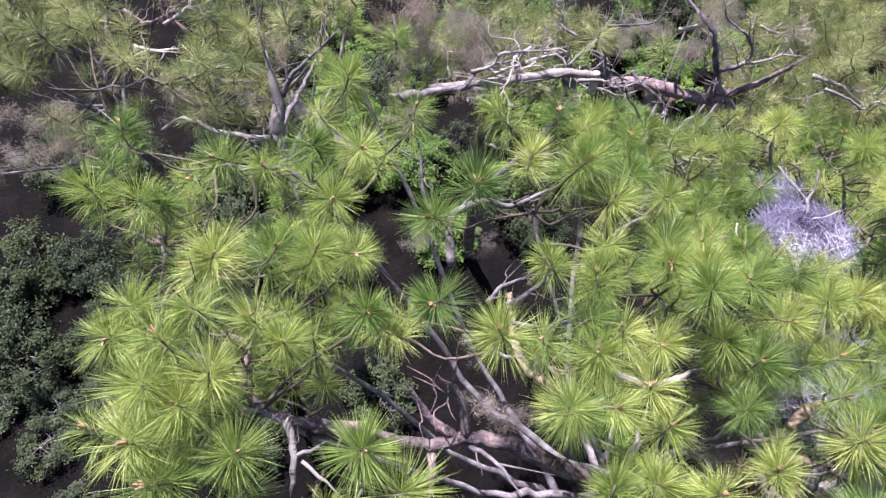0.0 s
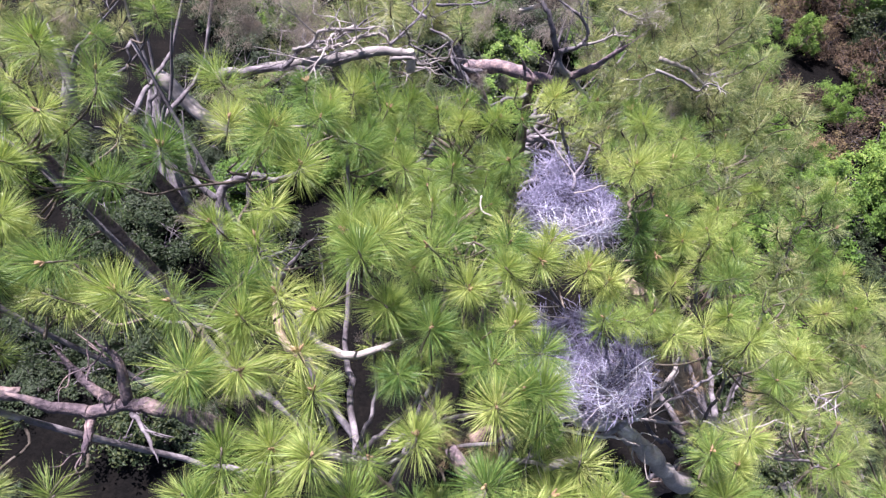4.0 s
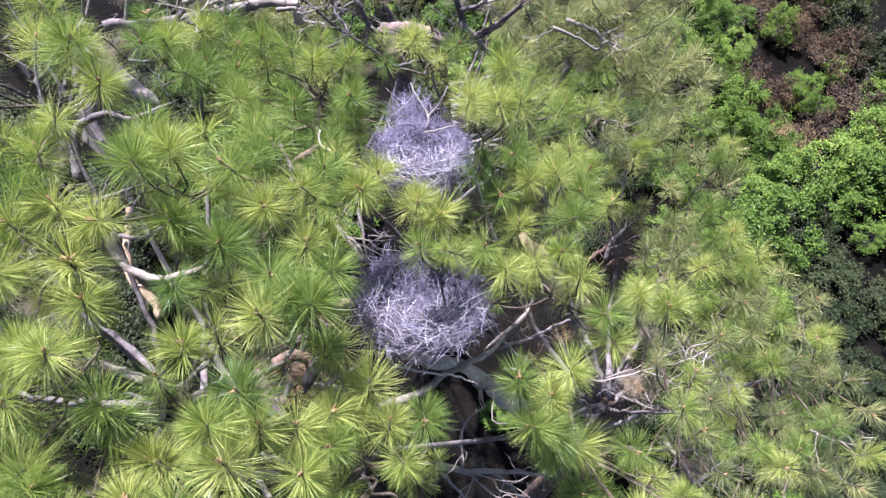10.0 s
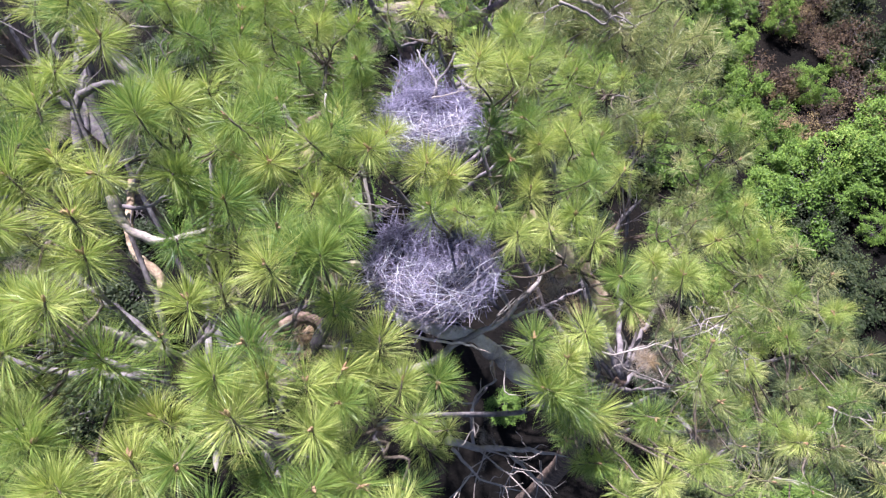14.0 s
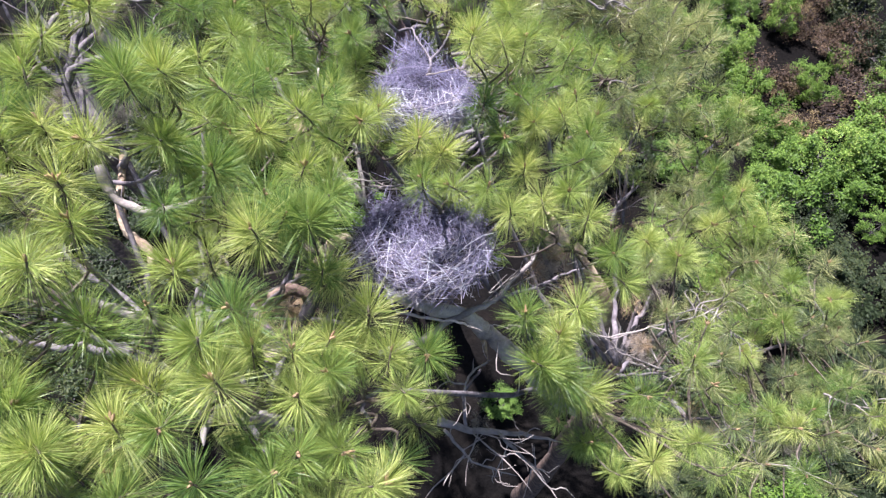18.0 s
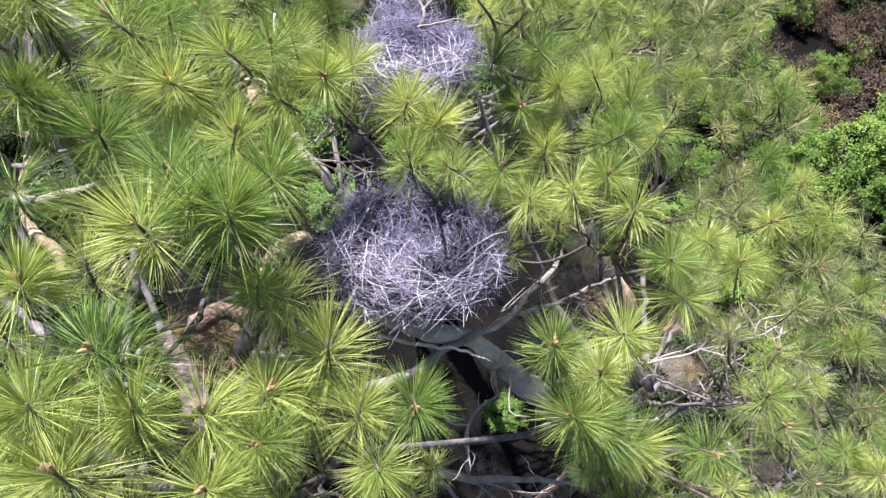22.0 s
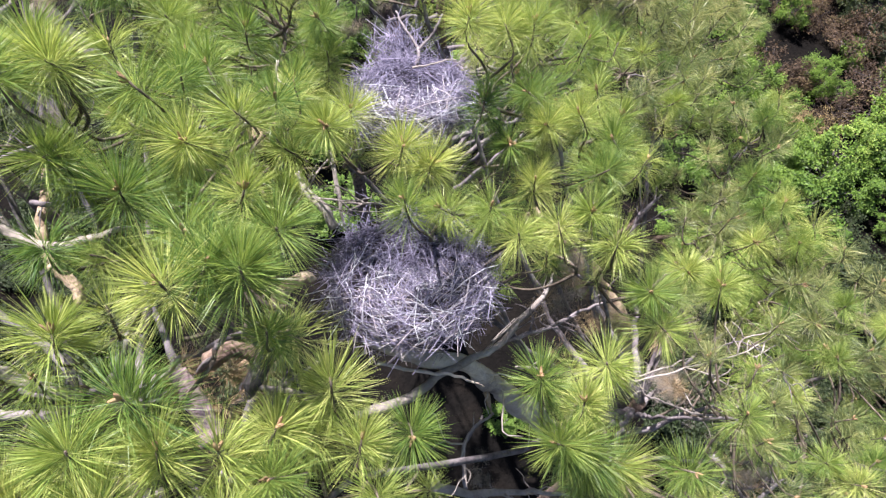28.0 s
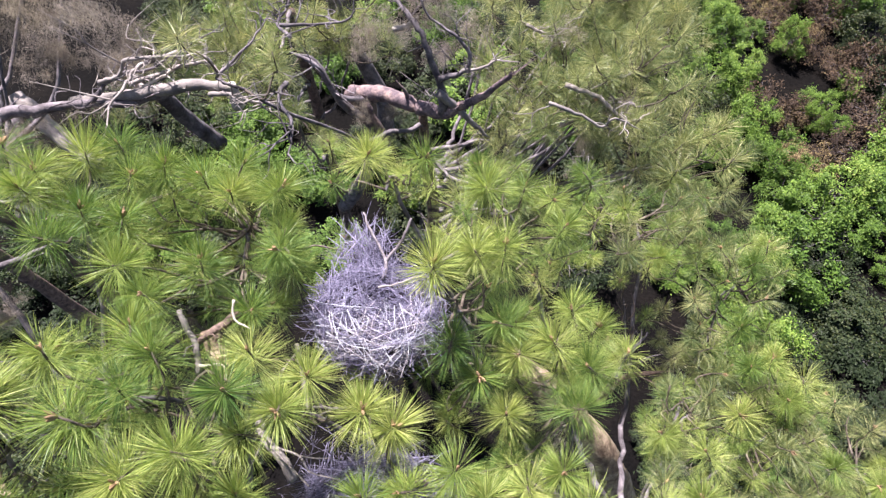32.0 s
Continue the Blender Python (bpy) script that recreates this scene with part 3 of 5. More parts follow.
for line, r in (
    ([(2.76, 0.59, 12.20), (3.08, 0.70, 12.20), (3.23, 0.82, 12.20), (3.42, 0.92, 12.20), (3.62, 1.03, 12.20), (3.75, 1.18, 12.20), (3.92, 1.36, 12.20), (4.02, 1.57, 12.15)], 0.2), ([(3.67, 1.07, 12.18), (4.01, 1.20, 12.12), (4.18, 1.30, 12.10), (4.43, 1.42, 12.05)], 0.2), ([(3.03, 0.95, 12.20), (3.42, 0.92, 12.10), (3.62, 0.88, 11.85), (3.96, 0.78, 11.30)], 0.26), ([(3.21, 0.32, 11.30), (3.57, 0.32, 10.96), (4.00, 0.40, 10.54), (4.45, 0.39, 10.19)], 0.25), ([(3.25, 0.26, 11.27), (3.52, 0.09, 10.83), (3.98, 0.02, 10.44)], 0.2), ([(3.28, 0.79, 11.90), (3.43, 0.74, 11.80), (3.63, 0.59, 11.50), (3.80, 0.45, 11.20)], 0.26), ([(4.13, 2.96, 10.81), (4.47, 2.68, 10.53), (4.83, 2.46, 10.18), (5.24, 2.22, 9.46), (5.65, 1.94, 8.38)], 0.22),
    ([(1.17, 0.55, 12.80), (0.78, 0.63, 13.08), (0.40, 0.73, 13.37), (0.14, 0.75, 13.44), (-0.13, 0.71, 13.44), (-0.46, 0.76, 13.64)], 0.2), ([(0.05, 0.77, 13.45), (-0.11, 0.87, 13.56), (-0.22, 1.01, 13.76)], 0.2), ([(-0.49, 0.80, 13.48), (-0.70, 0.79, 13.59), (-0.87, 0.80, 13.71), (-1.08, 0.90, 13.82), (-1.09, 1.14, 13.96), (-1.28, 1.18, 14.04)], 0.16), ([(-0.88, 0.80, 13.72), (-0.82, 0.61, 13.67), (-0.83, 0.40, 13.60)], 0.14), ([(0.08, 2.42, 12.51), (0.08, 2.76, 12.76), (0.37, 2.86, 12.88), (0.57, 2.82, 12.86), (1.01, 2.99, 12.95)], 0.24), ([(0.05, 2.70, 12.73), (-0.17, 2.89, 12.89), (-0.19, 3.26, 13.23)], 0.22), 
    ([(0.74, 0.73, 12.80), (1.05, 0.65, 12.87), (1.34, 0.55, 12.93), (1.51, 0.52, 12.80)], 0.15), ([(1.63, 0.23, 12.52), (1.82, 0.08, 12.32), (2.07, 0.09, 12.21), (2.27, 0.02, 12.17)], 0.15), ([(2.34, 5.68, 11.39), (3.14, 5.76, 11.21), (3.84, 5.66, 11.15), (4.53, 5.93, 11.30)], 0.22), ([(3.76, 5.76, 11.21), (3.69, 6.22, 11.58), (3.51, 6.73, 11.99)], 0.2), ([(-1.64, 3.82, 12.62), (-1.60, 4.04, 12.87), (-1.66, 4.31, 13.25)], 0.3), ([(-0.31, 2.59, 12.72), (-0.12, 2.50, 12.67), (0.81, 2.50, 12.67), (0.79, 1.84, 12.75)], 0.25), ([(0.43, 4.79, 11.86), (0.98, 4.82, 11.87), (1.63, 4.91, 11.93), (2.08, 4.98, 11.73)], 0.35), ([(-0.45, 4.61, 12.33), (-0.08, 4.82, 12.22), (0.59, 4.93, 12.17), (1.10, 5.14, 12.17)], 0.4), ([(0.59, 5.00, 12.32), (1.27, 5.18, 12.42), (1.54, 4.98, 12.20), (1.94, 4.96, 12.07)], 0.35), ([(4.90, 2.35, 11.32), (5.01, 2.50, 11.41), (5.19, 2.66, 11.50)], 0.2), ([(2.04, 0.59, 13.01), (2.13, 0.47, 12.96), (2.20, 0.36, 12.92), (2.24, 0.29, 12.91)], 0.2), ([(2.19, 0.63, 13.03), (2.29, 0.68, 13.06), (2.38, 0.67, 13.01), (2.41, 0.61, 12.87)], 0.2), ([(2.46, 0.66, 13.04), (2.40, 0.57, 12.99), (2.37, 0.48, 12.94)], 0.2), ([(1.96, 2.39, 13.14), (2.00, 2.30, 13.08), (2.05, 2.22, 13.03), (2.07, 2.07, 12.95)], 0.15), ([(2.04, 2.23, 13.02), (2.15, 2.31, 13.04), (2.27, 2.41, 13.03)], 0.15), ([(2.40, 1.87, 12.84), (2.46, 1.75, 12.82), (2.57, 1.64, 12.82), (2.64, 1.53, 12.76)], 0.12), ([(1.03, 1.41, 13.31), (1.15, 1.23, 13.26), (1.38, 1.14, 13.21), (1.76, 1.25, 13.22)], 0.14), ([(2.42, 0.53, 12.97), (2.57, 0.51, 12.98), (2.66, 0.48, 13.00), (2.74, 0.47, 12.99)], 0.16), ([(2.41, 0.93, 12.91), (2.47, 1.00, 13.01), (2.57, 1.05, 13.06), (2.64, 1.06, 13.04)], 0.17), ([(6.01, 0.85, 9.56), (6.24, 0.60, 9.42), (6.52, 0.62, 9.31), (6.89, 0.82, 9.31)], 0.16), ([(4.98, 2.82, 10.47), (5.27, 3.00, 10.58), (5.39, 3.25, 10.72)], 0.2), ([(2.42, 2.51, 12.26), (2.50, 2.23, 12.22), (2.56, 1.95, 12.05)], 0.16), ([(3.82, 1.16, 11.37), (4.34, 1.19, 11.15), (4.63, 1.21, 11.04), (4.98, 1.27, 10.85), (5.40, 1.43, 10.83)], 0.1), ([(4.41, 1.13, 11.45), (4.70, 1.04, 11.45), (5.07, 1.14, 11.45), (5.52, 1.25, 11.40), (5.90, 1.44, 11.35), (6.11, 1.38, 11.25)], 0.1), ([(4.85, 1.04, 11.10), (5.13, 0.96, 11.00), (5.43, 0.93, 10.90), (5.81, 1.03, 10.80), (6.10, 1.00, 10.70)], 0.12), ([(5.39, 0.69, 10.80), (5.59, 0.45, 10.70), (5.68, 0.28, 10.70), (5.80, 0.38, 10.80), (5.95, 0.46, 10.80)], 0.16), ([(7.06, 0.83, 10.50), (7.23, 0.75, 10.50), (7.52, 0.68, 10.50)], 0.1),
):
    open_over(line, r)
# shoots also left out along the sun's direction, so these boughs are lit
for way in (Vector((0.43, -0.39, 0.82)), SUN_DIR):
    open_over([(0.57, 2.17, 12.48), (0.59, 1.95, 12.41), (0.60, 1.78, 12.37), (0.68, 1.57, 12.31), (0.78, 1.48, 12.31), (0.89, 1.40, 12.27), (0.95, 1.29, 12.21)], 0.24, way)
    open_over([(1.17, 0.55, 12.80), (0.78, 0.63, 13.08), (0.40, 0.73, 13.37), (0.14, 0.75, 13.44), (-0.13, 0.71, 13.44), (-0.46, 0.76, 13.64)], 0.16, way if way == SUN_DIR else VIEW_SLOPE)
    open_over([(2.19, 0.63, 13.03), (2.29, 0.68, 13.06), (2.38, 0.67, 13.01), (2.41, 0.61, 12.87)], 0.14, way if way == SUN_DIR else VIEW_SLOPE)

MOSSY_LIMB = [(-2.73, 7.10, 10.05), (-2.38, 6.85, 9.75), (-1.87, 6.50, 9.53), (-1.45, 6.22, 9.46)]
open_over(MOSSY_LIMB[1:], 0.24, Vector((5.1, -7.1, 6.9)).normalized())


def sprays(seed, count, box, height, gaps=()):
    """Groups of shoots at the ends of limbs spread over a stretch of the crown."""
    g = random.Random(seed)
    x0, x1, y0, y1 = box
    groups, tips = [], []
    for _ in range(count * 12):
        if len(groups) == count:
            break
        c = Vector((g.uniform(x0, x1), g.uniform(y0, y1), 0))
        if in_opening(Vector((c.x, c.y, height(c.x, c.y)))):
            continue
        if any((c - t).length < 0.55 for t in tips) or any((c - Vector((gx, gy, 0))).length < gr for gx, gy, gr in gaps):
            continue
        tips.append(c)
        c.z = height(c.x, c.y) + g.uniform(-0.55, 0.3)
        groups.append(tuple((c.x + g.gauss(0, 0.30), c.y + g.gauss(0, 0.30), c.z + g.gauss(0, 0.12)) for _ in range(5)))
    return tuple(groups)


SPRAYS_D = sprays(5, 22, (3.6, 6.3, 4.6, 8.8), lambda x, y: 11.7 - 0.12 * (x - 4.5), ((3.4, 5.9, 1.0), (7.6, 8.8, 1.6)))
SPRAYS_E = sprays(6, 27, (-6.5, -1.2, 3.9, 9.0), lambda x, y: 12.9 + 0.12 * (x + 3), ((-3.9, 4.3, 0.7), (-1.6, 4.0, 0.5)))
SPRAYS_F = sprays(7, 11, (-0.5, 3.4, 6.2, 9.6), lambda x, y: 11.4 - 0.15 * (y - 6.2))
pine_a = pine("tall pine with long yellow-green needles and reddish bark", A_TRUNK, 0.24, 0.11, SHOOTS_A, 1, TUFTS, 3, size=0.92, low=0.8)
pine_b = pine("pine holding two stick nests on its forked grey limbs", B_TRUNK, 0.26, 0.06, SHOOTS_B, 2, TUFTS, 3, size=0.86, low=0.8, dense_from=4.9)
pine_d = pine("older pine with forked trunk and grey hanging moss", D_TRUNK, 0.24, 0.05, SHOOTS_D + SPRAYS_D, 3, TUFTS_FAR, 1, low=0.7, bud_share=0.1)
pine_e = pine("sparse pine with dead twigs and grey hanging moss", E_TRUNK, 0.2, 0.05, SHOOTS_E + tuple(s for s in SPRAYS_E if s[0][0] > -3.7), 4, TUFTS_FAR, 2, low=0.7, bud_share=0.1)
pine_g = pine("olive-needled pine crowded among its neighbours", G_TRUNK, 0.2, 0.05, tuple(s for s in SPRAYS_E if s[0][0] <= -3.7), 9, TUFTS_FAR, 2, low=0.7, bud_share=0.1)

pine_f = pine("pine standing farther back with grey limbs and olive needles", [(0.8, 9.6, -0.2), (0.9, 9.4, 5.0), (1.0, 9.0, 10.0)], 0.2, 0.08, SPRAYS_F, 8, TUFTS_FAR, 2, bud_share=0.0)

branch(pine_a, [(1.17, 0.55, 12.80), (0.78, 0.63, 13.08), (0.40, 0.73, 13.37), (0.14, 0.75, 13.44), (-0.13, 0.71, 13.44), (-0.46, 0.76, 13.64)], 0.066, 0.03, BARK_ROSE, wobble=0.022)
branch(pine_a, [(0.14, 0.75, 13.44), (0.10, 0.96, 13.61), (-0.03, 1.06, 13.67)], 0.036, 0.014, BARK_ROSE, twigs=4)
branch(pine_a, [(-0.08, 0.72, 13.42), (-0.06, 0.58, 13.40), (-0.08, 0.42, 13.37)], 0.034, 0.014, BARK_ROSE, twigs=3)
branch(pine_a, [(0.05, 0.77, 13.45), (-0.11, 0.87, 13.56), (-0.22, 1.01, 13.76)], 0.036, 0.014, BARK_ROSE, twigs=4)
branch(pine_a, [(0.16, 0.71, 13.41), (0.31, 0.59, 13.52), (0.44, 0.41, 13.53)], 0.018, 0.008, BARK, twigs=3)
branch(pine_a, [(-0.49, 0.80, 13.48), (-0.70, 0.79, 13.59), (-0.87, 0.80, 13.71), (-1.08, 0.90, 13.82), (-1.09, 1.14, 13.96), (-1.28, 1.18, 14.04)], 0.042, 0.014, BARK_ROSE, twigs=8, wobble=0.02)
branch(pine_a, [(-0.88, 0.80, 13.72), (-0.82, 0.61, 13.67), (-0.83, 0.40, 13.60)], 0.024, 0.016, BARK_PALE)
branch(pine_a, [(-0.82, 0.60, 13.66), (-0.61, 0.68, 13.71)], 0.015, 0.008)
branch(pine_a, [(-0.78, 0.58, 13.65), (-0.55, 0.40, 13.60)], 0.013, 0.007, BARK_PALE)
branch(pine_a, [(-1.07, 0.91, 13.84), (-1.27, 1.04, 13.97), (-1.41, 1.07, 14.11)], 0.017, 0.008, BARK_PALE, twigs=3)
branch(pine_a, [(0.08, 2.42, 12.51), (0.08, 2.76, 12.76), (0.37, 2.86, 12.88), (0.57, 2.82, 12.86), (1.01, 2.99, 12.95)], 0.045, 0.015, twigs=6)
branch(pine_a, [(0.05, 2.70, 12.73), (-0.17, 2.89, 12.89), (-0.19, 3.26, 13.23)], 0.03, 0.012, twigs=5)
branch(pine_a, [(0.57, 2.17, 12.48), (0.59, 1.95, 12.41), (0.60, 1.78, 12.37), (0.68, 1.57, 12.31), (0.78, 1.48, 12.31), (0.89, 1.40, 12.27), (0.95, 1.29, 12.21)], 0.03, 0.036, BARK_TAN, wobble=0.014, sides=10)
branch(pine_a, [(0.56, 2.08, 12.43), (0.75, 2.10, 12.67), (0.88, 2.19, 12.84)], 0.035, 0.012, BARK, twigs=4)
branch(pine_a, [(0.58, 1.89, 12.49), (0.86, 1.80, 12.62), (1.12, 1.85, 12.76)], 0.022, 0.012, BARK, twigs=3)
branch(pine_a, [(0.36, 1.97, 12.71), (0.49, 2.13, 12.69), (0.67, 2.19, 12.72), (0.75, 2.25, 12.76)], 0.022, 0.008, BARK, twigs=4)
branch(pine_a, [(0.74, 0.73, 12.80), (1.05, 0.65, 12.87), (1.34, 0.55, 12.93), (1.51, 0.52, 12.80)], 0.034, 0.028, BARK_PALE)
branch(pine_a, [(1.63, 0.23, 12.52), (1.82, 0.08, 12.32), (2.07, 0.09, 12.21), (2.27, 0.02, 12.17)], 0.045, 0.02, twigs=4)
branch(pine_a, [(1.82, 0.15, 12.36), (1.70, 0.03, 12.40), (1.72, -0.12, 12.43)], 0.03, 0.02, BARK_PALE)
branch(pine_b, [(2.76, 0.59, 12.20), (3.08, 0.70, 12.20), (3.23, 0.82, 12.20), (3.42, 0.92, 12.20), (3.62, 1.03, 12.20), (3.75, 1.18, 12.20), (3.92, 1.36, 12.20), (4.02, 1.57, 12.15)], 0.036, 0.014, BARK_PALE, twigs=8)
branch(pine_b, [(3.67, 1.07, 12.18), (4.01, 1.20, 12.12), (4.18, 1.30, 12.10), (4.43, 1.42, 12.05)], 0.016, 0.008, BARK, twigs=8)
branch(pine_b, [(2.80, 1.02, 12.34), (3.00, 0.96, 12.30), (3.15, 0.93, 12.25), (3.42, 0.93, 12.12), (3.55, 0.90, 11.95)], 0.035, 0.06, BARK_WHITE, sides=12, wobble=0.02, twigs=3, label="limb whitened by droppings under the nest")
branch(pine_b, [(3.50, 0.91, 12.02), (3.62, 0.88, 11.85), (3.78, 0.84, 11.60), (3.96, 0.80, 11.30), (4.30, 0.72, 10.75), (4.75, 0.80, 9.90), (5.05, 1.00, 9.00)], 0.06, 0.10, BARK_PALE, sides=12, wobble=0.02, twigs=4)
branch(pine_b, [(3.21, 0.32, 11.30), (3.57, 0.32, 10.96), (4.00, 0.40, 10.54), (4.45, 0.39, 10.19)], 0.036, 0.014, BARK_PALE, twigs=13, wobble=0.02)
branch(pine_b, [(3.25, 0.26, 11.27), (3.52, 0.09, 10.83), (3.98, 0.02, 10.44)], 0.014, 0.006, BARK_PALE, twigs=5, wobble=0.02)
branch(pine_b, [(3.59, 0.90, 10.94), (3.43, 0.63, 11.02), (3.44, 0.34, 11.08)], 0.012, 0.016, BARK)
branch(pine_b, [(3.82, 0.33, 10.62), (4.07, 0.17, 10.30), (4.30, 0.08, 10.24)], 0.018, 0.007, BARK_PALE, twigs=7, wobble=0.02)
branch(pine_b, [(4.13, 2.96, 10.81), (4.47, 2.68, 10.53), (4.83, 2.46, 10.18), (5.24, 2.22, 9.46), (5.65, 1.94, 8.38)], 0.09, 0.2, BARK_TAN, sides=13, wobble=0.03)
branch(pine_b, [(5.12, 2.66, 10.06), (5.19, 2.77, 10.23), (5.35, 2.86, 10.40), (5.77, 2.87, 10.52)], 0.045, 0.02, BARK_RED, twigs=6, wobble=0.02)
branch(pine_b, [(5.17, 2.76, 10.23), (5.28, 2.96, 10.46), (5.33, 3.15, 10.68)], 0.035, 0.012, BARK_RED, twigs=6, wobble=0.02)
branch(pine_b, [(5.16, 2.76, 10.63), (5.23, 2.93, 10.74), (5.46, 3.13, 10.85)], 0.03, 0.02, BARK, twigs=8)
branch(pine_b, [(3.82, 1.16, 11.37), (4.34, 1.19, 11.15), (4.63, 1.21, 11.04), (4.98, 1.27, 10.85), (5.40, 1.43, 10.83)], 0.016, 0.008, BARK_PALE, twigs=6)
branch(pine_b, [(5.25, 1.23, 10.25), (5.51, 1.16, 10.21), (6.09, 1.05, 10.02)], 0.012, 0.007, BARK_PALE, twigs=3)
branch(pine_b, [(6.01, 0.85, 9.56), (6.24, 0.60, 9.42), (6.52, 0.62, 9.31), (6.89, 0.82, 9.31)], 0.03, 0.016, BARK, twigs=10)
branch(pine_b, [(4.98, 2.82, 10.47), (5.27, 3.00, 10.58), (5.39, 3.25, 10.72)], 0.03, 0.014, BARK_RED, twigs=6)
branch(pine_b, [(4.41, 1.13, 11.45), (4.70, 1.04, 11.45), (5.07, 1.14, 11.45), (5.52, 1.25, 11.40), (5.90, 1.44, 11.35), (6.11, 1.38, 11.25)], 0.009, 0.004, BARK_PALE, twigs=7, wobble=0.02)
branch(pine_b, [(4.85, 1.04, 11.10), (5.13, 0.96, 11.00), (5.43, 0.93, 10.90), (5.81, 1.03, 10.80), (6.10, 1.00, 10.70)], 0.009, 0.005, BARK_PALE, twigs=6, wobble=0.02)
branch(pine_b, [(5.39, 0.69, 10.80), (5.59, 0.45, 10.70), (5.68, 0.28, 10.70), (5.80, 0.38, 10.80), (5.95, 0.46, 10.80)], 0.03, 0.012, BARK, twigs=12, wobble=0.03)
branch(pine_b, [(6.27, 0.14, 10.60), (6.47, 0.11, 10.60), (6.64, 0.06, 10.60)], 0.010, 0.005, BARK_PALE, twigs=4)
branch(pine_b, [(7.06, 0.83, 10.50), (7.23, 0.75, 10.50), (7.52, 0.68, 10.50)], 0.014, 0.006, BARK_PALE, twigs=6)
branch(pine_b, [(5.39, 1.38, 11.10), (5.74, 1.47, 11.10), (5.98, 1.36, 11.00), (6.15, 1.22, 10.90)], 0.009, 0.004, BARK, twigs=8, wobble=0.02)
for tree, spots in ((pine_a, [(2.25, 0.61, 12.96), (2.13, 0.57, 12.94), (2.02, 0.69, 12.89), (2.19, 0.47, 12.88), (2.32, 0.58, 12.88)]), (pine_b, [(5.05, 1.02, 11.30), (5.76, 0.40, 10.70), (4.98, 1.42, 11.40), (4.63, 0.44, 11.20), (5.53, 0.48, 10.80), (4.10, 1.00, 11.90), (4.05, 1.59, 11.70), (4.30, 1.50, 11.60), (4.22, 1.79, 11.60), (4.49, 1.46, 11.50)])):
    for k, spot in enumerate(spots):
        part("dry_tuft", TUFTS_DRY[k % 3], tree, pose(*spot, 25 + 40 * (k % 3), 30 * (k % 2), 80 * k) @ Matrix.Diagonal((0.62, 0.62, 0.62, 1)), "withered brown needles")
branch(pine_b, [(2.42, 2.51, 12.26), (2.50, 2.23, 12.22), (2.56, 1.95, 12.05)], 0.018, 0.012, BARK_PALE, twigs=3)
branch(pine_b, [(2.58, 2.07, 12.24), (2.86, 2.07, 12.24), (3.06, 2.14, 12.28)], 0.009, 0.006, BARK_PALE, twigs=5)
branch(pine_a, [(1.03, 1.41, 13.31), (1.15, 1.23, 13.26), (1.38, 1.14, 13.21), (1.76, 1.25, 13.22)], 0.032, 0.026, BARK_PALE, wobble=0.02)
branch(pine_a, [(2.04, 0.59, 13.01), (2.13, 0.47, 12.96), (2.20, 0.36, 12.92), (2.24, 0.29, 12.91)], 0.045, 0.06, BARK_ROSE, wobble=0.03, sides=11)
branch(pine_a, [(2.19, 0.63, 13.03), (2.29, 0.68, 13.06), (2.38, 0.67, 13.01), (2.41, 0.61, 12.87)], 0.045, 0.036, BARK_RED, sides=11)
branch(pine_a, [(2.46, 0.66, 13.04), (2.40, 0.57, 12.99), (2.37, 0.48, 12.94)], 0.05, 0.04, BARK, wobble=0.02)
branch(pine_a, [(2.42, 0.53, 12.97), (2.57, 0.51, 12.98), (2.66, 0.48, 13.00), (2.74, 0.47, 12.99)], 0.014, 0.008, BARK_PALE, twigs=2)
branch(pine_a, [(2.48, 0.50, 12.97), (2.60, 0.56, 13.02), (2.70, 0.62, 13.06)], 0.010, 0.012, BARK_PALE, twigs=1)
branch(pine_a, [(2.55, 0.61, 13.02), (2.60, 0.55, 13.00), (2.64, 0.48, 13.00)], 0.010, 0.007, BARK, twigs=1)
branch(pine_a, [(2.41, 0.93, 12.91), (2.47, 1.00, 13.01), (2.57, 1.05, 13.06), (2.64, 1.06, 13.04)], 0.036, 0.03, BARK_TAN, sides=11)
branch(pine_a, [(1.96, 2.39, 13.14), (2.00, 2.30, 13.08), (2.05, 2.22, 13.03), (2.07, 2.07, 12.95)], 0.014, 0.02, BARK_PALE, twigs=2)
branch(pine_a, [(2.04, 2.23, 13.02), (2.15, 2.31, 13.04), (2.27, 2.41, 13.03)], 0.02, 0.026, BARK_RED, twigs=2)
branch(pine_a, [(2.29, 2.42, 13.21), (2.29, 2.33, 13.15), (2.38, 2.28, 13.13)], 0.008, 0.006, BARK_WHITE)
branch(pine_a, [(2.09, 2.10, 13.02), (2.22, 2.10, 13.02), (2.26, 2.03, 12.99)], 0.008, 0.006, BARK_WHITE)
branch(pine_a, [(2.01, 2.40, 12.80), (2.05, 2.30, 12.73), (2.10, 2.16, 12.71)], 0.05, 0.06, BARK_TAN, wobble=0.02, sides=11)
branch(pine_b, [(2.40, 1.87, 12.84), (2.46, 1.75, 12.82), (2.57, 1.64, 12.82), (2.64, 1.53, 12.76)], 0.022, 0.03, BARK_PALE, twigs=3)
branch(pine_b, [(2.94, 3.16, 12.98), (3.01, 3.00, 12.96), (3.10, 2.81, 12.94), (3.09, 2.70, 12.90)], 0.006, 0.012, BARK, wobble=0.006)
branch(pine_b, [(3.26, 3.10, 13.00), (3.21, 2.96, 12.98), (3.10, 2.81, 12.94)], 0.008, 0.012, BARK, wobble=0.006)
branch(pine_b, [(3.07, 2.61, 12.98), (3.19, 2.63, 12.99), (3.31, 2.69, 12.98), (3.38, 2.69, 12.95)], 0.006, 0.003, BARK_PALE, wobble=0.004)
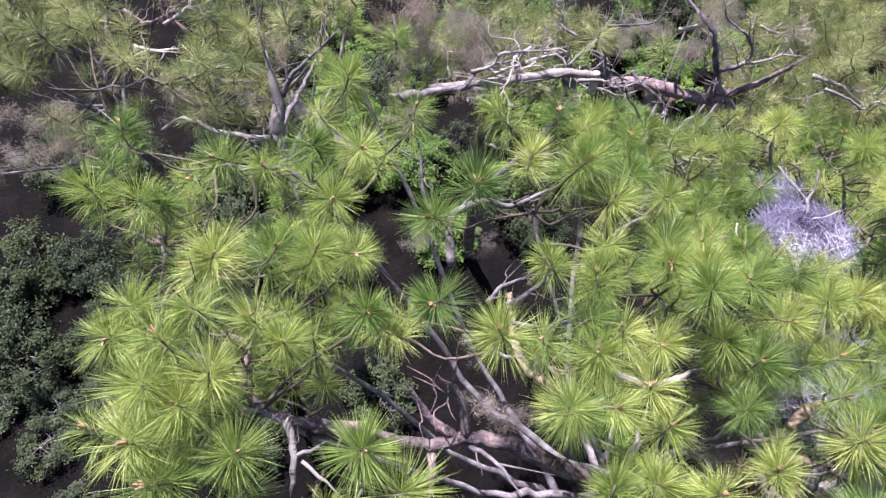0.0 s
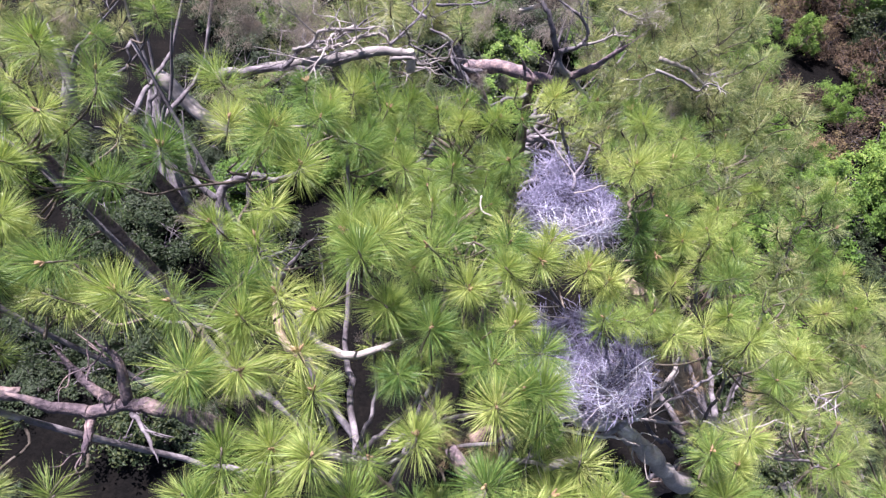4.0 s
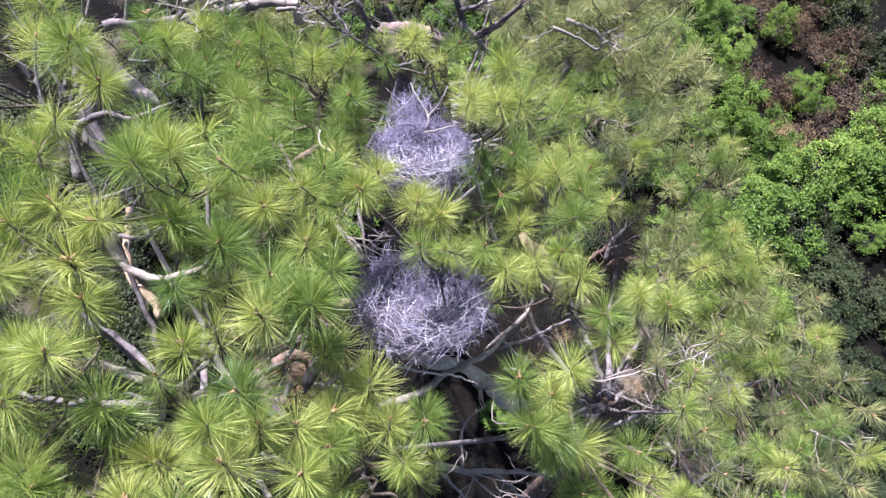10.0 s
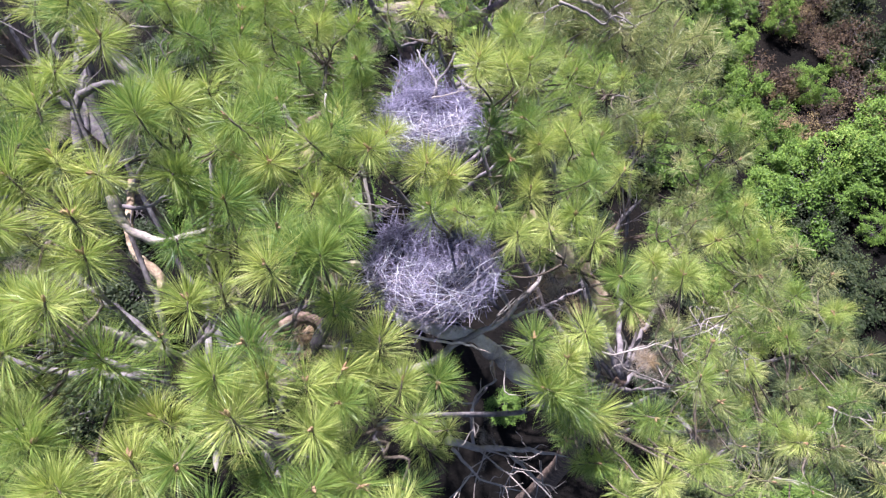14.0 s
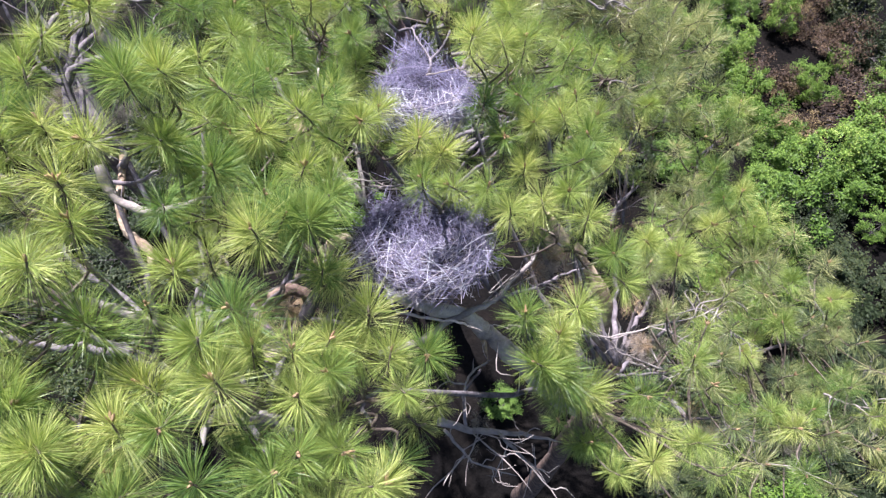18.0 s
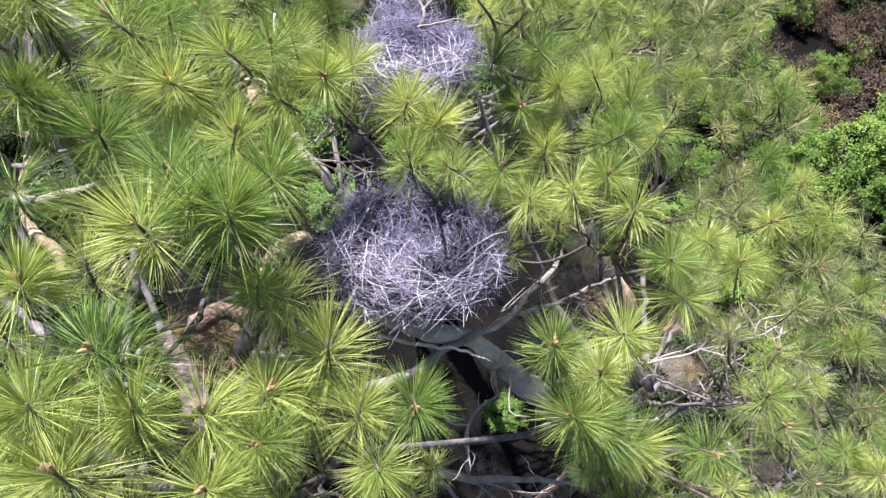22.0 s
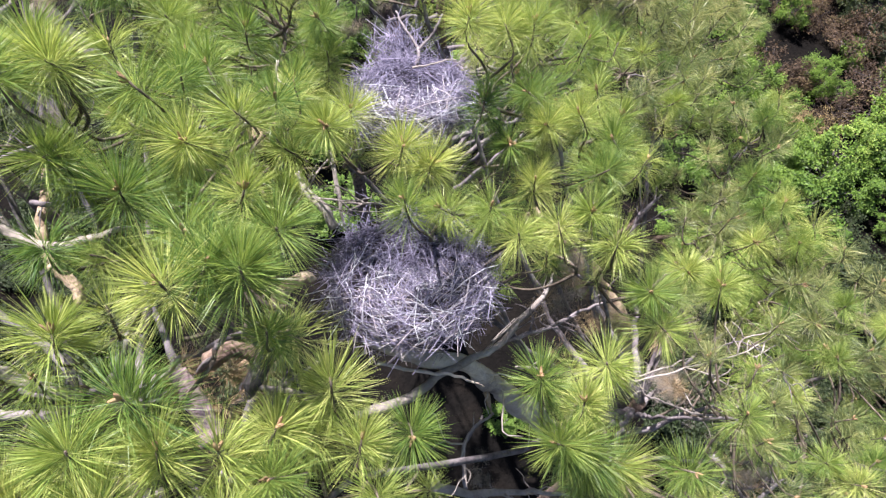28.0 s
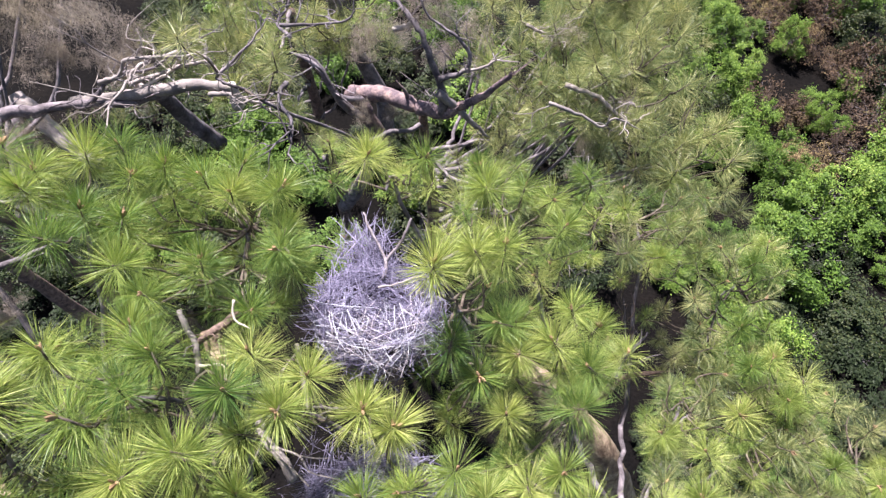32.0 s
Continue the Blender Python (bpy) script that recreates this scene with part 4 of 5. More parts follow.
branch(pine_b, [(2.89, 0.86, 12.35), (3.15, 0.81, 12.33), (3.35, 0.80, 12.30), (3.52, 0.75, 12.25)], 0.012, 0.006, BARK_WHITE, wobble=0.01)
branch(pine_b, [(3.62, 0.76, 11.60), (3.45, 0.62, 11.60), (3.41, 0.46, 11.60), (3.43, 0.28, 11.60)], 0.010, 0.006, BARK_PALE, twigs=4, wobble=0.01)
branch(pine_b, [(3.55, 0.82, 11.90), (3.59, 0.70, 11.80)], 0.02, 0.012, BARK_TAN, wobble=0.01)
branch(pine_d, [(2.64, 5.97, 11.15), (2.28, 5.85, 11.31), (2.06, 6.03, 11.65), (1.83, 5.97, 11.84)], 0.04, 0.02, twigs=5)
branch(pine_d, [(4.78, 5.67, 11.66), (5.14, 5.54, 11.59), (5.44, 5.32, 11.47), (5.75, 5.43, 11.53)], 0.03, 0.015, BARK_PALE, twigs=4)
branch(pine_d, [(2.50, 5.95, 10.85), (2.28, 5.9, 11.13), (2.20, 5.85, 11.44), (2.10, 5.85, 11.78), (1.83, 5.9, 11.92)], 0.05, 0.02, BARK, twigs=8, wobble=0.02)
branch(pine_d, [(2.64, 6.20, 10.18), (2.48, 6.15, 10.73), (2.37, 6.10, 11.08), (2.67, 5.95, 11.26), (2.97, 5.75, 11.37), (3.27, 5.55, 11.39)], 0.10, 0.085, BARK_ROSE, "main_limb", sides=12, wobble=0.03)
branch(pine_d, [(3.19, 5.58, 11.41), (3.49, 5.45, 11.47), (3.67, 5.40, 11.63), (3.84, 5.35, 11.79), (4.06, 5.30, 12.07), (4.16, 5.25, 12.25)], 0.08, 0.018, BARK_ROSE, "main_limb", sides=11, wobble=0.03, twigs=8)
branch(pine_d, [(3.46, 5.45, 11.47), (3.46, 5.50, 11.74), (3.34, 5.60, 12.05), (3.27, 5.70, 12.27), (3.14, 5.85, 12.38), (2.95, 6.10, 12.49), (2.82, 6.30, 12.59)], 0.055, 0.014, BARK, twigs=16, wobble=0.02)
branch(pine_d, [(3.42, 5.50, 11.90), (3.67, 5.50, 12.00), (3.73, 5.55, 12.15), (3.60, 5.60, 12.35), (3.35, 5.70, 12.49), (3.22, 5.80, 12.70)], 0.03, 0.01, BARK, twigs=12, wobble=0.02)
branch(pine_d, [(3.41, 5.45, 11.76), (3.67, 5.40, 11.52), (3.98, 5.30, 11.23)], 0.045, 0.03, BARK_PALE, twigs=2)
branch(pine_d, [(2.96, 6.00, 12.11), (3.10, 5.90, 12.23), (3.23, 5.80, 12.43)], 0.035, 0.022, BARK_WHITE)
branch(pine_d, [(3.08, 5.68, 11.41), (3.05, 5.68, 11.56), (2.96, 5.70, 11.70)], 0.03, 0.008, BARK_ROSE)
branch(pine_d, [(3.66, 5.50, 12.01), (3.89, 5.40, 12.16), (3.98, 5.35, 12.28), (4.22, 5.30, 12.30)], 0.02, 0.007, BARK_PALE, twigs=6)
branch(pine_d, [(4.48, 5.00, 12.08), (4.74, 4.95, 12.00), (5.02, 4.90, 11.86), (5.13, 4.90, 11.97), (5.41, 4.85, 11.86)], 0.02, 0.008, BARK_PALE, twigs=5)
branch(pine_f, [(1.90, 8.2, 10.92), (1.92, 8.2, 10.60), (2.05, 8.2, 10.12), (2.27, 8.2, 9.46), (2.45, 8.2, 8.72), (2.30, 8.3, 7.6), (1.6, 8.8, 5.6), (0.95, 9.35, 3.9)], 0.08, 0.17, BARK, "trunk_fork", sides=12)
branch(pine_e, [(-0.15, 5.10, 11.99), (0.32, 5.00, 12.14), (0.69, 4.92, 12.28), (1.05, 4.85, 12.42), (1.39, 4.78, 12.54), (1.64, 4.74, 12.53)], 0.05, 0.05, BARK_PALE, sides=10, wobble=0.02)
branch(pine_e, [(1.65, 4.74, 12.58), (1.65, 4.73, 12.47), (1.64, 4.72, 12.33)], 0.035, 0.05, BARK_WHITE)
branch(pine_e, [(0.32, 5.00, 12.35), (0.54, 5.00, 12.43), (0.68, 5.05, 12.57), (1.01, 5.10, 12.55), (1.34, 5.10, 12.57), (1.41, 5.05, 12.38)], 0.022, 0.01, BARK_PALE, twigs=9, wobble=0.02)
branch(pine_e, [(0.73, 4.95, 12.34), (1.01, 5.00, 12.47), (1.10, 5.05, 12.55)], 0.016, 0.008, BARK_WHITE, twigs=4)
branch(pine_e, [(1.40, 5.05, 12.38), (1.73, 5.30, 12.56), (1.90, 5.50, 12.71)], 0.016, 0.007, BARK, twigs=10)
branch(pine_d, [(1.92, 5.60, 12.49), (2.26, 5.70, 12.42), (2.55, 5.80, 12.40), (2.62, 5.90, 12.57)], 0.018, 0.007, BARK, twigs=10)
branch(pine_e, [(-2.86, 4.00, 12.50), (-2.58, 4.00, 12.67), (-2.30, 3.95, 12.54), (-2.02, 3.90, 12.53), (-1.73, 3.85, 12.55)], 0.02, 0.03, BARK_PALE, "branch", twigs=8, wobble=0.02)
branch(pine_e, [(-3.46, 5.20, 12.54), (-3.27, 5.20, 12.47), (-2.92, 5.20, 12.52)], 0.03, 0.014, BARK_WHITE, "branch", twigs=6)
branch(pine_e, [(-3.06, 5.50, 12.95), (-3.04, 5.40, 12.78), (-2.87, 5.30, 12.68), (-2.81, 5.30, 12.52)], 0.04, 0.025, BARK_RED, "branch", twigs=8)
branch(pine_e, [(-3.54, 5.50, 12.78), (-3.33, 5.40, 12.69), (-3.10, 5.40, 12.75)], 0.025, 0.012, BARK_ROSE, "branch", twigs=8)
branch(pine_e, [(-2.20, 4.30, 12.87), (-1.99, 4.30, 12.87), (-1.85, 4.30, 12.89)], 0.03, 0.02, BARK, "branch")
branch(pine_e, [(-0.45, 4.61, 12.33), (-0.08, 4.82, 12.22), (0.59, 4.93, 12.17), (1.10, 5.14, 12.17)], 0.06, 0.018, BARK, twigs=14, wobble=0.02)
branch(pine_e, [(0.18, 4.82, 12.22), (0.44, 5.04, 12.35), (0.90, 5.18, 12.42), (1.44, 5.58, 12.54)], 0.026, 0.008, BARK, twigs=18, wobble=0.025)
branch(pine_e, [(0.59, 5.00, 12.32), (1.27, 5.18, 12.42), (1.54, 4.98, 12.20), (1.94, 4.96, 12.07)], 0.022, 0.008, BARK_PALE, twigs=18, wobble=0.025)
branch(pine_e, [(0.70, 5.17, 12.08), (0.71, 5.35, 11.49), (0.84, 5.51, 10.88)], 0.06, 0.10)
branch(pine_e, [(-1.64, 3.82, 12.62), (-1.60, 4.04, 12.87), (-1.66, 4.31, 13.25)], 0.08, 0.03, BARK_PALE, twigs=6)
branch(pine_e, [(-1.56, 4.09, 12.89), (-1.42, 4.20, 13.07), (-0.95, 4.41, 13.42)], 0.03, 0.012, twigs=8)


branch(pine_e, MOSSY_LIMB, 0.15, 0.10, BARK_PALE, "mossy_limb", sides=12, wobble=0.02, twigs=5, label="pale limb overgrown with grey moss")
branch(pine_e, [(-2.42, 5.40, 8.6), (-2.75, 6.20, 9.3), MOSSY_LIMB[0]], 0.16, 0.15, BARK, sides=12)
# dead twiggy boughs through the thin crowns behind
dead = random.Random(91)
for _ in range(30):
    x, y = dead.uniform(-6.2, 5.8), dead.uniform(4.6, 8.4)
    z = 12.6 - 0.16 * max(x, -3.0) + dead.uniform(-0.6, 0.25)
    a, ln = dead.uniform(0, 6.28), dead.uniform(0.5, 1.1)
    ways = [Vector((math.cos(a + dead.gauss(0, 0.35)), math.sin(a + dead.gauss(0, 0.35)), dead.uniform(-0.25, 0.5))) for _ in range(3)]
    line = [Vector((x, y, z))]
    for w in ways:
        line.append(line[-1] + w * ln / 3)
    tree = pine_g if x < -3.7 else pine_e if x < 1.4 else pine_d
    branch(tree, [tuple(p) for p in line], 0.024, 0.007, dead.choice((BARK, BARK_PALE, BARK)), "dead_bough", twigs=dead.randint(8, 15), wobble=0.02)


# ---- stick nests ----
def stick_data(seed):
    g = random.Random(seed)
    ln = g.uniform(0.20, 0.46)
    b = Build()
    r = g.uniform(0.0010, 0.0024)
    bend = Vector((0, g.uniform(-0.05, 0.05), g.uniform(-0.03, 0.03)))
    b.tube([Vector((-ln / 2, 0, 0)), Vector((-ln * 0.12, 0, 0)) + bend, Vector((ln * 0.2, 0, 0)) + bend * 0.8, Vector((ln / 2, g.uniform(-0.04, 0.04), 0))], [r, r * 0.95, r * 0.8, r * 0.5], 5)
    if g.random() < 0.6:
        s = Vector((ln * 0.1, 0, 0)) + bend
        b.tube([s, s + Vector((0.06, 0.05, 0.01)), s + Vector((0.11, 0.11, 0.0))], [r * 0.7, r * 0.5, r * 0.3], 4)
    return b


STICKS = [stick_data(s) for s in range(12)]
STICK_DATA = [b.data("stick", STICK) for b in STICKS]
WASHED_DATA = [b.data("stick", WASHED) for b in STICKS]


def bowl_height(r, size):
    u = r / size
    if u < 0.4:
        return -0.10 + 0.04 * (u / 0.4) ** 2
    if u < 0.75:
        return -0.06 + 0.06 * (u - 0.4) / 0.35
    return -0.17 * ((u - 0.75) / 0.4) ** 1.3


def stick_pose(g, size, tail, tail_share):
    a = g.uniform(0, 6.283)
    r = size * math.sqrt(g.uniform(0.0, 1.1))
    z = bowl_height(r, size) + g.uniform(-0.03, 0.03)
    turn = a + math.pi / 2 + g.gauss(0, 1.3 if r < 0.75 * size else 0.55)
    p = Vector((r * math.cos(a), r * math.sin(a), z))
    tilt = g.gauss(0, 0.13)
    if g.random() < tail_share:
        p = Vector((tail[0] + g.gauss(0, 0.09), tail[1] + g.uniform(-0.18, 0.18), g.uniform(-0.08, 0.06)))
        turn, tilt = math.pi / 2 + g.gauss(0.0, 0.75), -g.uniform(-0.1, 0.4)
    return Matrix.Translation(p) @ Matrix.Rotation(turn, 4, "Z") @ Matrix.Rotation(tilt, 4, "Y") @ Matrix.Rotation(g.uniform(0, 6.28), 4, "X")


def nest(at, size, seed, label, tail, tail_share, stretch):
    g = random.Random(seed)
    top = thing("stick_nest", label, "nest", "nests", at=at)
    top.scale = stretch
    v, f, rings, seg = [], [], 12, 40
    for k in range(rings + 1):
        r = size * 0.94 * k / rings
        for s in range(seg):
            a = 2 * math.pi * s / seg
            rr = r * (1 + 0.09 * noise.noise(Vector((math.cos(a) * 2, math.sin(a) * 2, seed))))
            v.append((rr * math.cos(a), rr * math.sin(a), bowl_height(r, size) - 0.045 + g.uniform(-0.012, 0.012)))
    low = len(v)
    for k, (r, z) in enumerate(((0.80, -0.27), (0.45, -0.36), (0.02, -0.40))):
        for s in range(seg):
            a = 2 * math.pi * s / seg
            v.append((size * r * math.cos(a), size * r * math.sin(a), z + g.uniform(-0.02, 0.02)))
    total = rings + 4
    for k in range(total - 1):
        for s in range(seg):
            f.append((k * seg + s, k * seg + (s + 1) % seg, (k + 1) * seg + (s + 1) % seg, (k + 1) * seg + s))
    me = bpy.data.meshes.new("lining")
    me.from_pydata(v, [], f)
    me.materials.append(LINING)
    part("lining", me, top, label="matted bowl of fine twigs, darkened for shade between the sticks")
    for _ in range(290):
        m = stick_pose(g, size, tail, tail_share)
        washed = m.translation.y < 0.1 * size and g.random() < 0.6
        part("stick", g.choice(WASHED_DATA if washed else STICK_DATA), top, m, "stick whitened by droppings" if washed else "")
    mass, pale = Build(), Build()
    for _ in range(1700):
        src, m = g.choice(STICKS), stick_pose(g, size, tail, tail_share)
        q = m.translation
        low = (0.15 * size - q.y) / size
        heap = pale if g.random() < 0.5 * low and math.hypot(q.x, q.y) < size else mass
        if g.random() < 0.55:
            m = Matrix.Translation((0, 0, -g.uniform(0.03, 0.22))) @ m
        base = len(heap.v)
        heap.v += [m @ q for q in src.v]
        heap.f += [tuple(base + i for i in face) for face in src.f]
    tagged(part("pale_stick_mass", pale.data("pale_stick_mass", STRAW), top), kind="stuff")
    tagged(part("stick_mass", mass.data("stick_mass", STICK), top), kind="stuff")


nest(NEST_A, 0.46, 5, "broad shallow heron nest of pale lavender-grey dry sticks", (-0.34, 0.42), 0.010, (0.98, 0.86, 0.9))
nest(NEST_B, 0.37, 6, "heron nest of grey sticks trailing upward among pine twigs", (-0.10, 0.46), 0.08, (0.98, 0.86, 0.9))


# ---- hanging moss ----
def moss_data(seed, strands, length):
    """Curly strands in ragged clumps that spill down from a bough."""
    g = np.random.default_rng(seed)
    clumps = 16
    c = np.stack([g.normal(0, 0.26, clumps), g.normal(0, 0.17, clumps), g.normal(0, 0.12, clumps)], 1)
    fall = g.uniform(0.35, 1.0, clumps)
    v, f = [], []
    for i in range(strands):
        k = i % clumps
        p = c[k] + g.normal(0, 0.055, 3)
        way = g.normal(0, 0.6, 3) + np.array([0, 0, -0.8])
        step = length * fall[k] * g.uniform(0.4, 1.0) / 5
        w = g.uniform(0.0016, 0.0034)
        base = len(v)
        for m in range(6):
            way = way / np.linalg.norm(way)
            side = np.cross(way, (0.4, 0.8, 0.3)) * w * (1 - 0.13 * m)
            v += [tuple(p - side), tuple(p + side)]
            p = p + way * step
            way = way + g.normal(0, 0.55, 3) + np.array([0, 0, -0.35])
        f += [(base + 2 * m, base + 2 * m + 1, base + 2 * m + 3, base + 2 * m + 2) for m in range(5)]
    me = bpy.data.meshes.new("hanging_moss")
    me.from_pydata(v, [], f)
    me.materials.append(MOSS)
    return me


MOSS_DATA = [moss_data(s, 1100, 0.34) for s in range(4)]


def moss(at, size, k):
    ob = new("hanging_moss", MOSS_DATA[k % 4])
    ob.matrix_world = pose(*at, 0, 0, 73 * k) @ Matrix.Diagonal((size * 1.2, size, size, 1))
    tagged(ob, "grey hanging moss draped over a pine branch", "hanging moss", "moss")


for k, (at, size) in enumerate((
    ((-4.33, 4.31, 12.33), 0.74),
    ((-4.15, 4.05, 12.18), 0.62),
    ((-4.51, 3.95, 12.12), 0.68),
    ((-2.56, 4.21, 12.62), 0.50),
    ((-2.74, 4.31, 12.67), 0.50),
    ((-1.58, 4.43, 13.21), 0.37),
    ((3.81, 6.58, 11.56), 0.74),
    ((3.41, 6.45, 11.49), 0.62),
    ((-0.23, 2.74, 12.46), 0.37),
    ((0.39, 2.70, 12.44), 0.31),
    ((-0.67, 5.74, 12.41), 0.62),
    ((-0.16, 5.47, 12.36), 0.50),
    ((0.26, 5.70, 12.38), 0.56),
    ((0.48, 5.33, 12.28), 0.50),
    ((0.16, 5.38, 12.31), 0.43),
    ((-0.22, 4.57, 12.19), 0.56),
    ((-0.42, 4.44, 12.12), 0.50),
    ((-0.28, 5.84, 12.46), 0.50),
    ((2.57, 6.63, 11.53), 0.62),
    ((3.04, 6.63, 11.53), 0.62),
    ((2.17, 5.54, 10.90), 0.43),
    ((4.86, 6.47, 11.66), 0.56),
    ((5.38, 5.60, 11.39), 0.50),
    ((5.00, 5.22, 11.18), 0.43),
    ((5.28, 3.92, 11.19), 0.43),
    ((5.60, 1.48, 10.13), 0.50),
    ((5.48, 1.37, 10.07), 0.43),
    ((6.33, 0.71, 9.34), 0.43),
    ((4.29, 1.83, 11.48), 0.43),
    ((4.16, 1.69, 11.52), 0.37),
    ((6.15, 1.21, 9.74), 0.43),
    ((0.31, 1.18, 12.83), 0.43),
    ((0.48, 1.04, 12.75), 0.37),
    ((1.47, 1.62, 12.28), 0.37),
    ((-1.86, 4.16, 12.82), 0.37),
    ((-4.03, 4.37, 12.36), 0.50),
    ((4.04, 6.11, 11.29), 0.50),
    ((2.91, 5.75, 11.14), 0.37),
    ((2.52, 5.81, 11.17), 0.37),
    ((5.60, 5.50, 11.22), 0.37),
    ((5.43, 1.79, 10.87), 0.43),
    ((5.29, 1.31, 10.48), 0.43),
    ((6.38, 0.70, 9.54), 0.43),
    ((3.55, 0.41, 10.76), 0.31),
    ((7.22, 0.48, 9.41), 0.37),
    ((1.84, 1.01, 12.21), 0.31),
    ((2.12, 0.86, 12.23), 0.31),
    ((0.29, 5.50, 12.30), 0.80),
    ((0.17, 5.55, 12.70), 0.80),
    ((-0.40, 5.50, 12.40), 0.74),
    ((-0.30, 5.60, 12.80), 0.74),
    ((0.30, 5.45, 11.95), 0.62),
    ((3.34, 5.95, 12.60), 0.62),
    ((3.52, 5.95, 12.35), 0.50),
    ((3.20, 5.90, 12.40), 0.50),
)):
    moss(at, size, k)


# ---- undergrowth ----
def shrub_leaves(seed, count, radius, height, leaf):
    """A crown of many small bent leaves set in uneven clumps."""
    g = np.random.default_rng(seed)
    clumps = 46
    u = g.normal(size=(clumps, 3))
    u /= np.linalg.norm(u, axis=1)[:, None]
    c = u * (0.45 + 0.55 * g.random(clumps) ** 0.5)[:, None] * np.array([radius, radius, height * 0.5]) + np.array([0, 0, height * 0.52])
    which = g.integers(0, clumps, count)
    p = c[which] + g.normal(0, 1, (count, 3)) * np.array([0.105, 0.105, 0.075]) * radius * (0.5 + g.random(clumps)[which])[:, None]
    p[:, 2] = np.maximum(p[:, 2], 0.03)
    nrm = g.normal(0, 0.55, (count, 3)) + np.array([0, 0, 1.0]) + (p - np.array([0, 0, height * 0.4])) * 0.35
    nrm /= np.linalg.norm(nrm, axis=1)[:, None]
    t = np.cross(nrm, g.normal(size=(count, 3)))
    t /= np.linalg.norm(t, axis=1)[:, None]
    s = np.cross(nrm, t)
    ln = (leaf * (0.6 + 0.7 * g.random(count)))[:, None]
    v = np.stack([p - t * ln, p + s * ln * 0.45 + nrm * ln * 0.12, p + t * ln - nrm * ln * 0.15, p - s * ln * 0.45 + nrm * ln * 0.12], 1).reshape(-1, 3)
    f = [(4 * i, 4 * i + 1, 4 * i + 2) if k else (4 * i, 4 * i + 2, 4 * i + 3) for i in range(count) for k in (1, 0)]
    return v.tolist(), f, c


def shrub_kind(seed, count, radius, height, leaf, mat):
    """One mesh of leaves and five forked stems under it."""
    v, f, c = shrub_leaves(seed, count, radius, height, leaf)
    me = bpy.data.meshes.new("foliage")
    me.from_pydata(v, [], f)
    me.materials.append(mat)
    g = random.Random(seed)
    stems = []
    for k in range(5):
        b = Build()
        foot = Vector((0.07 * g.uniform(-1, 1), 0.07 * g.uniform(-1, 1), -0.1))
        fork = Vector(c[k]) * 0.42 + Vector((0, 0, 0.1))
        b.tube(spline([foot, foot.lerp(fork, 0.5) + Vector((g.uniform(-0.05, 0.05), g.uniform(-0.05, 0.05), 0)), fork], 2), [0.024 - 0.002 * i for i in range(5)], 5)
        for q in (c[k], c[k + 5], c[k + 10]):
            q = Vector(q)
            b.tube(spline([fork, fork.lerp(q, 0.5) + Vector((g.uniform(-0.08, 0.08), g.uniform(-0.08, 0.08), 0.04)), q], 2), [0.016 - 0.0025 * i for i in range(5)], 4)
        stems.append(b.data("stem", BARK))
    return me, stems


KINDS = {
    "green": [shrub_kind(31 + i, 6000, 1.25, 2.1, 0.056, LEAF) for i in range(4)],
    "dull": [shrub_kind(41 + i, 3600, 1.25, 1.7, 0.062, LEAF_SHADED) for i in range(3)],
    "dry": [shrub_kind(51 + i, 1900, 1.2, 1.1, 0.055, LEAF_DRY) for i in range(3)],
    "tan": [shrub_kind(56 + i, 2600, 1.2, 1.0, 0.05, LEAF_TAN) for i in range(2)],
}
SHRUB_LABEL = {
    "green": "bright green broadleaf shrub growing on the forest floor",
    "dull": "dull olive shrub with shade painted into its dark leaf colour",
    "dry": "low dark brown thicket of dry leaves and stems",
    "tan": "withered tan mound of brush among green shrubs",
}


def shrub(kind, x, y, size, tall, k):
    leaves, stems = KINDS[kind][k % len(KINDS[kind])]
    top = thing("shrub", SHRUB_LABEL[kind], "shrub", kind + " shrubs")
    top.matrix_basis = pose(x, y, ground_height(x, y), 0, 0, 57 * k) @ Matrix.Diagonal((size, size, size * tall, 1))
    part("foliage", leaves, top)
    for stem in stems:
        part("stem", stem, top)


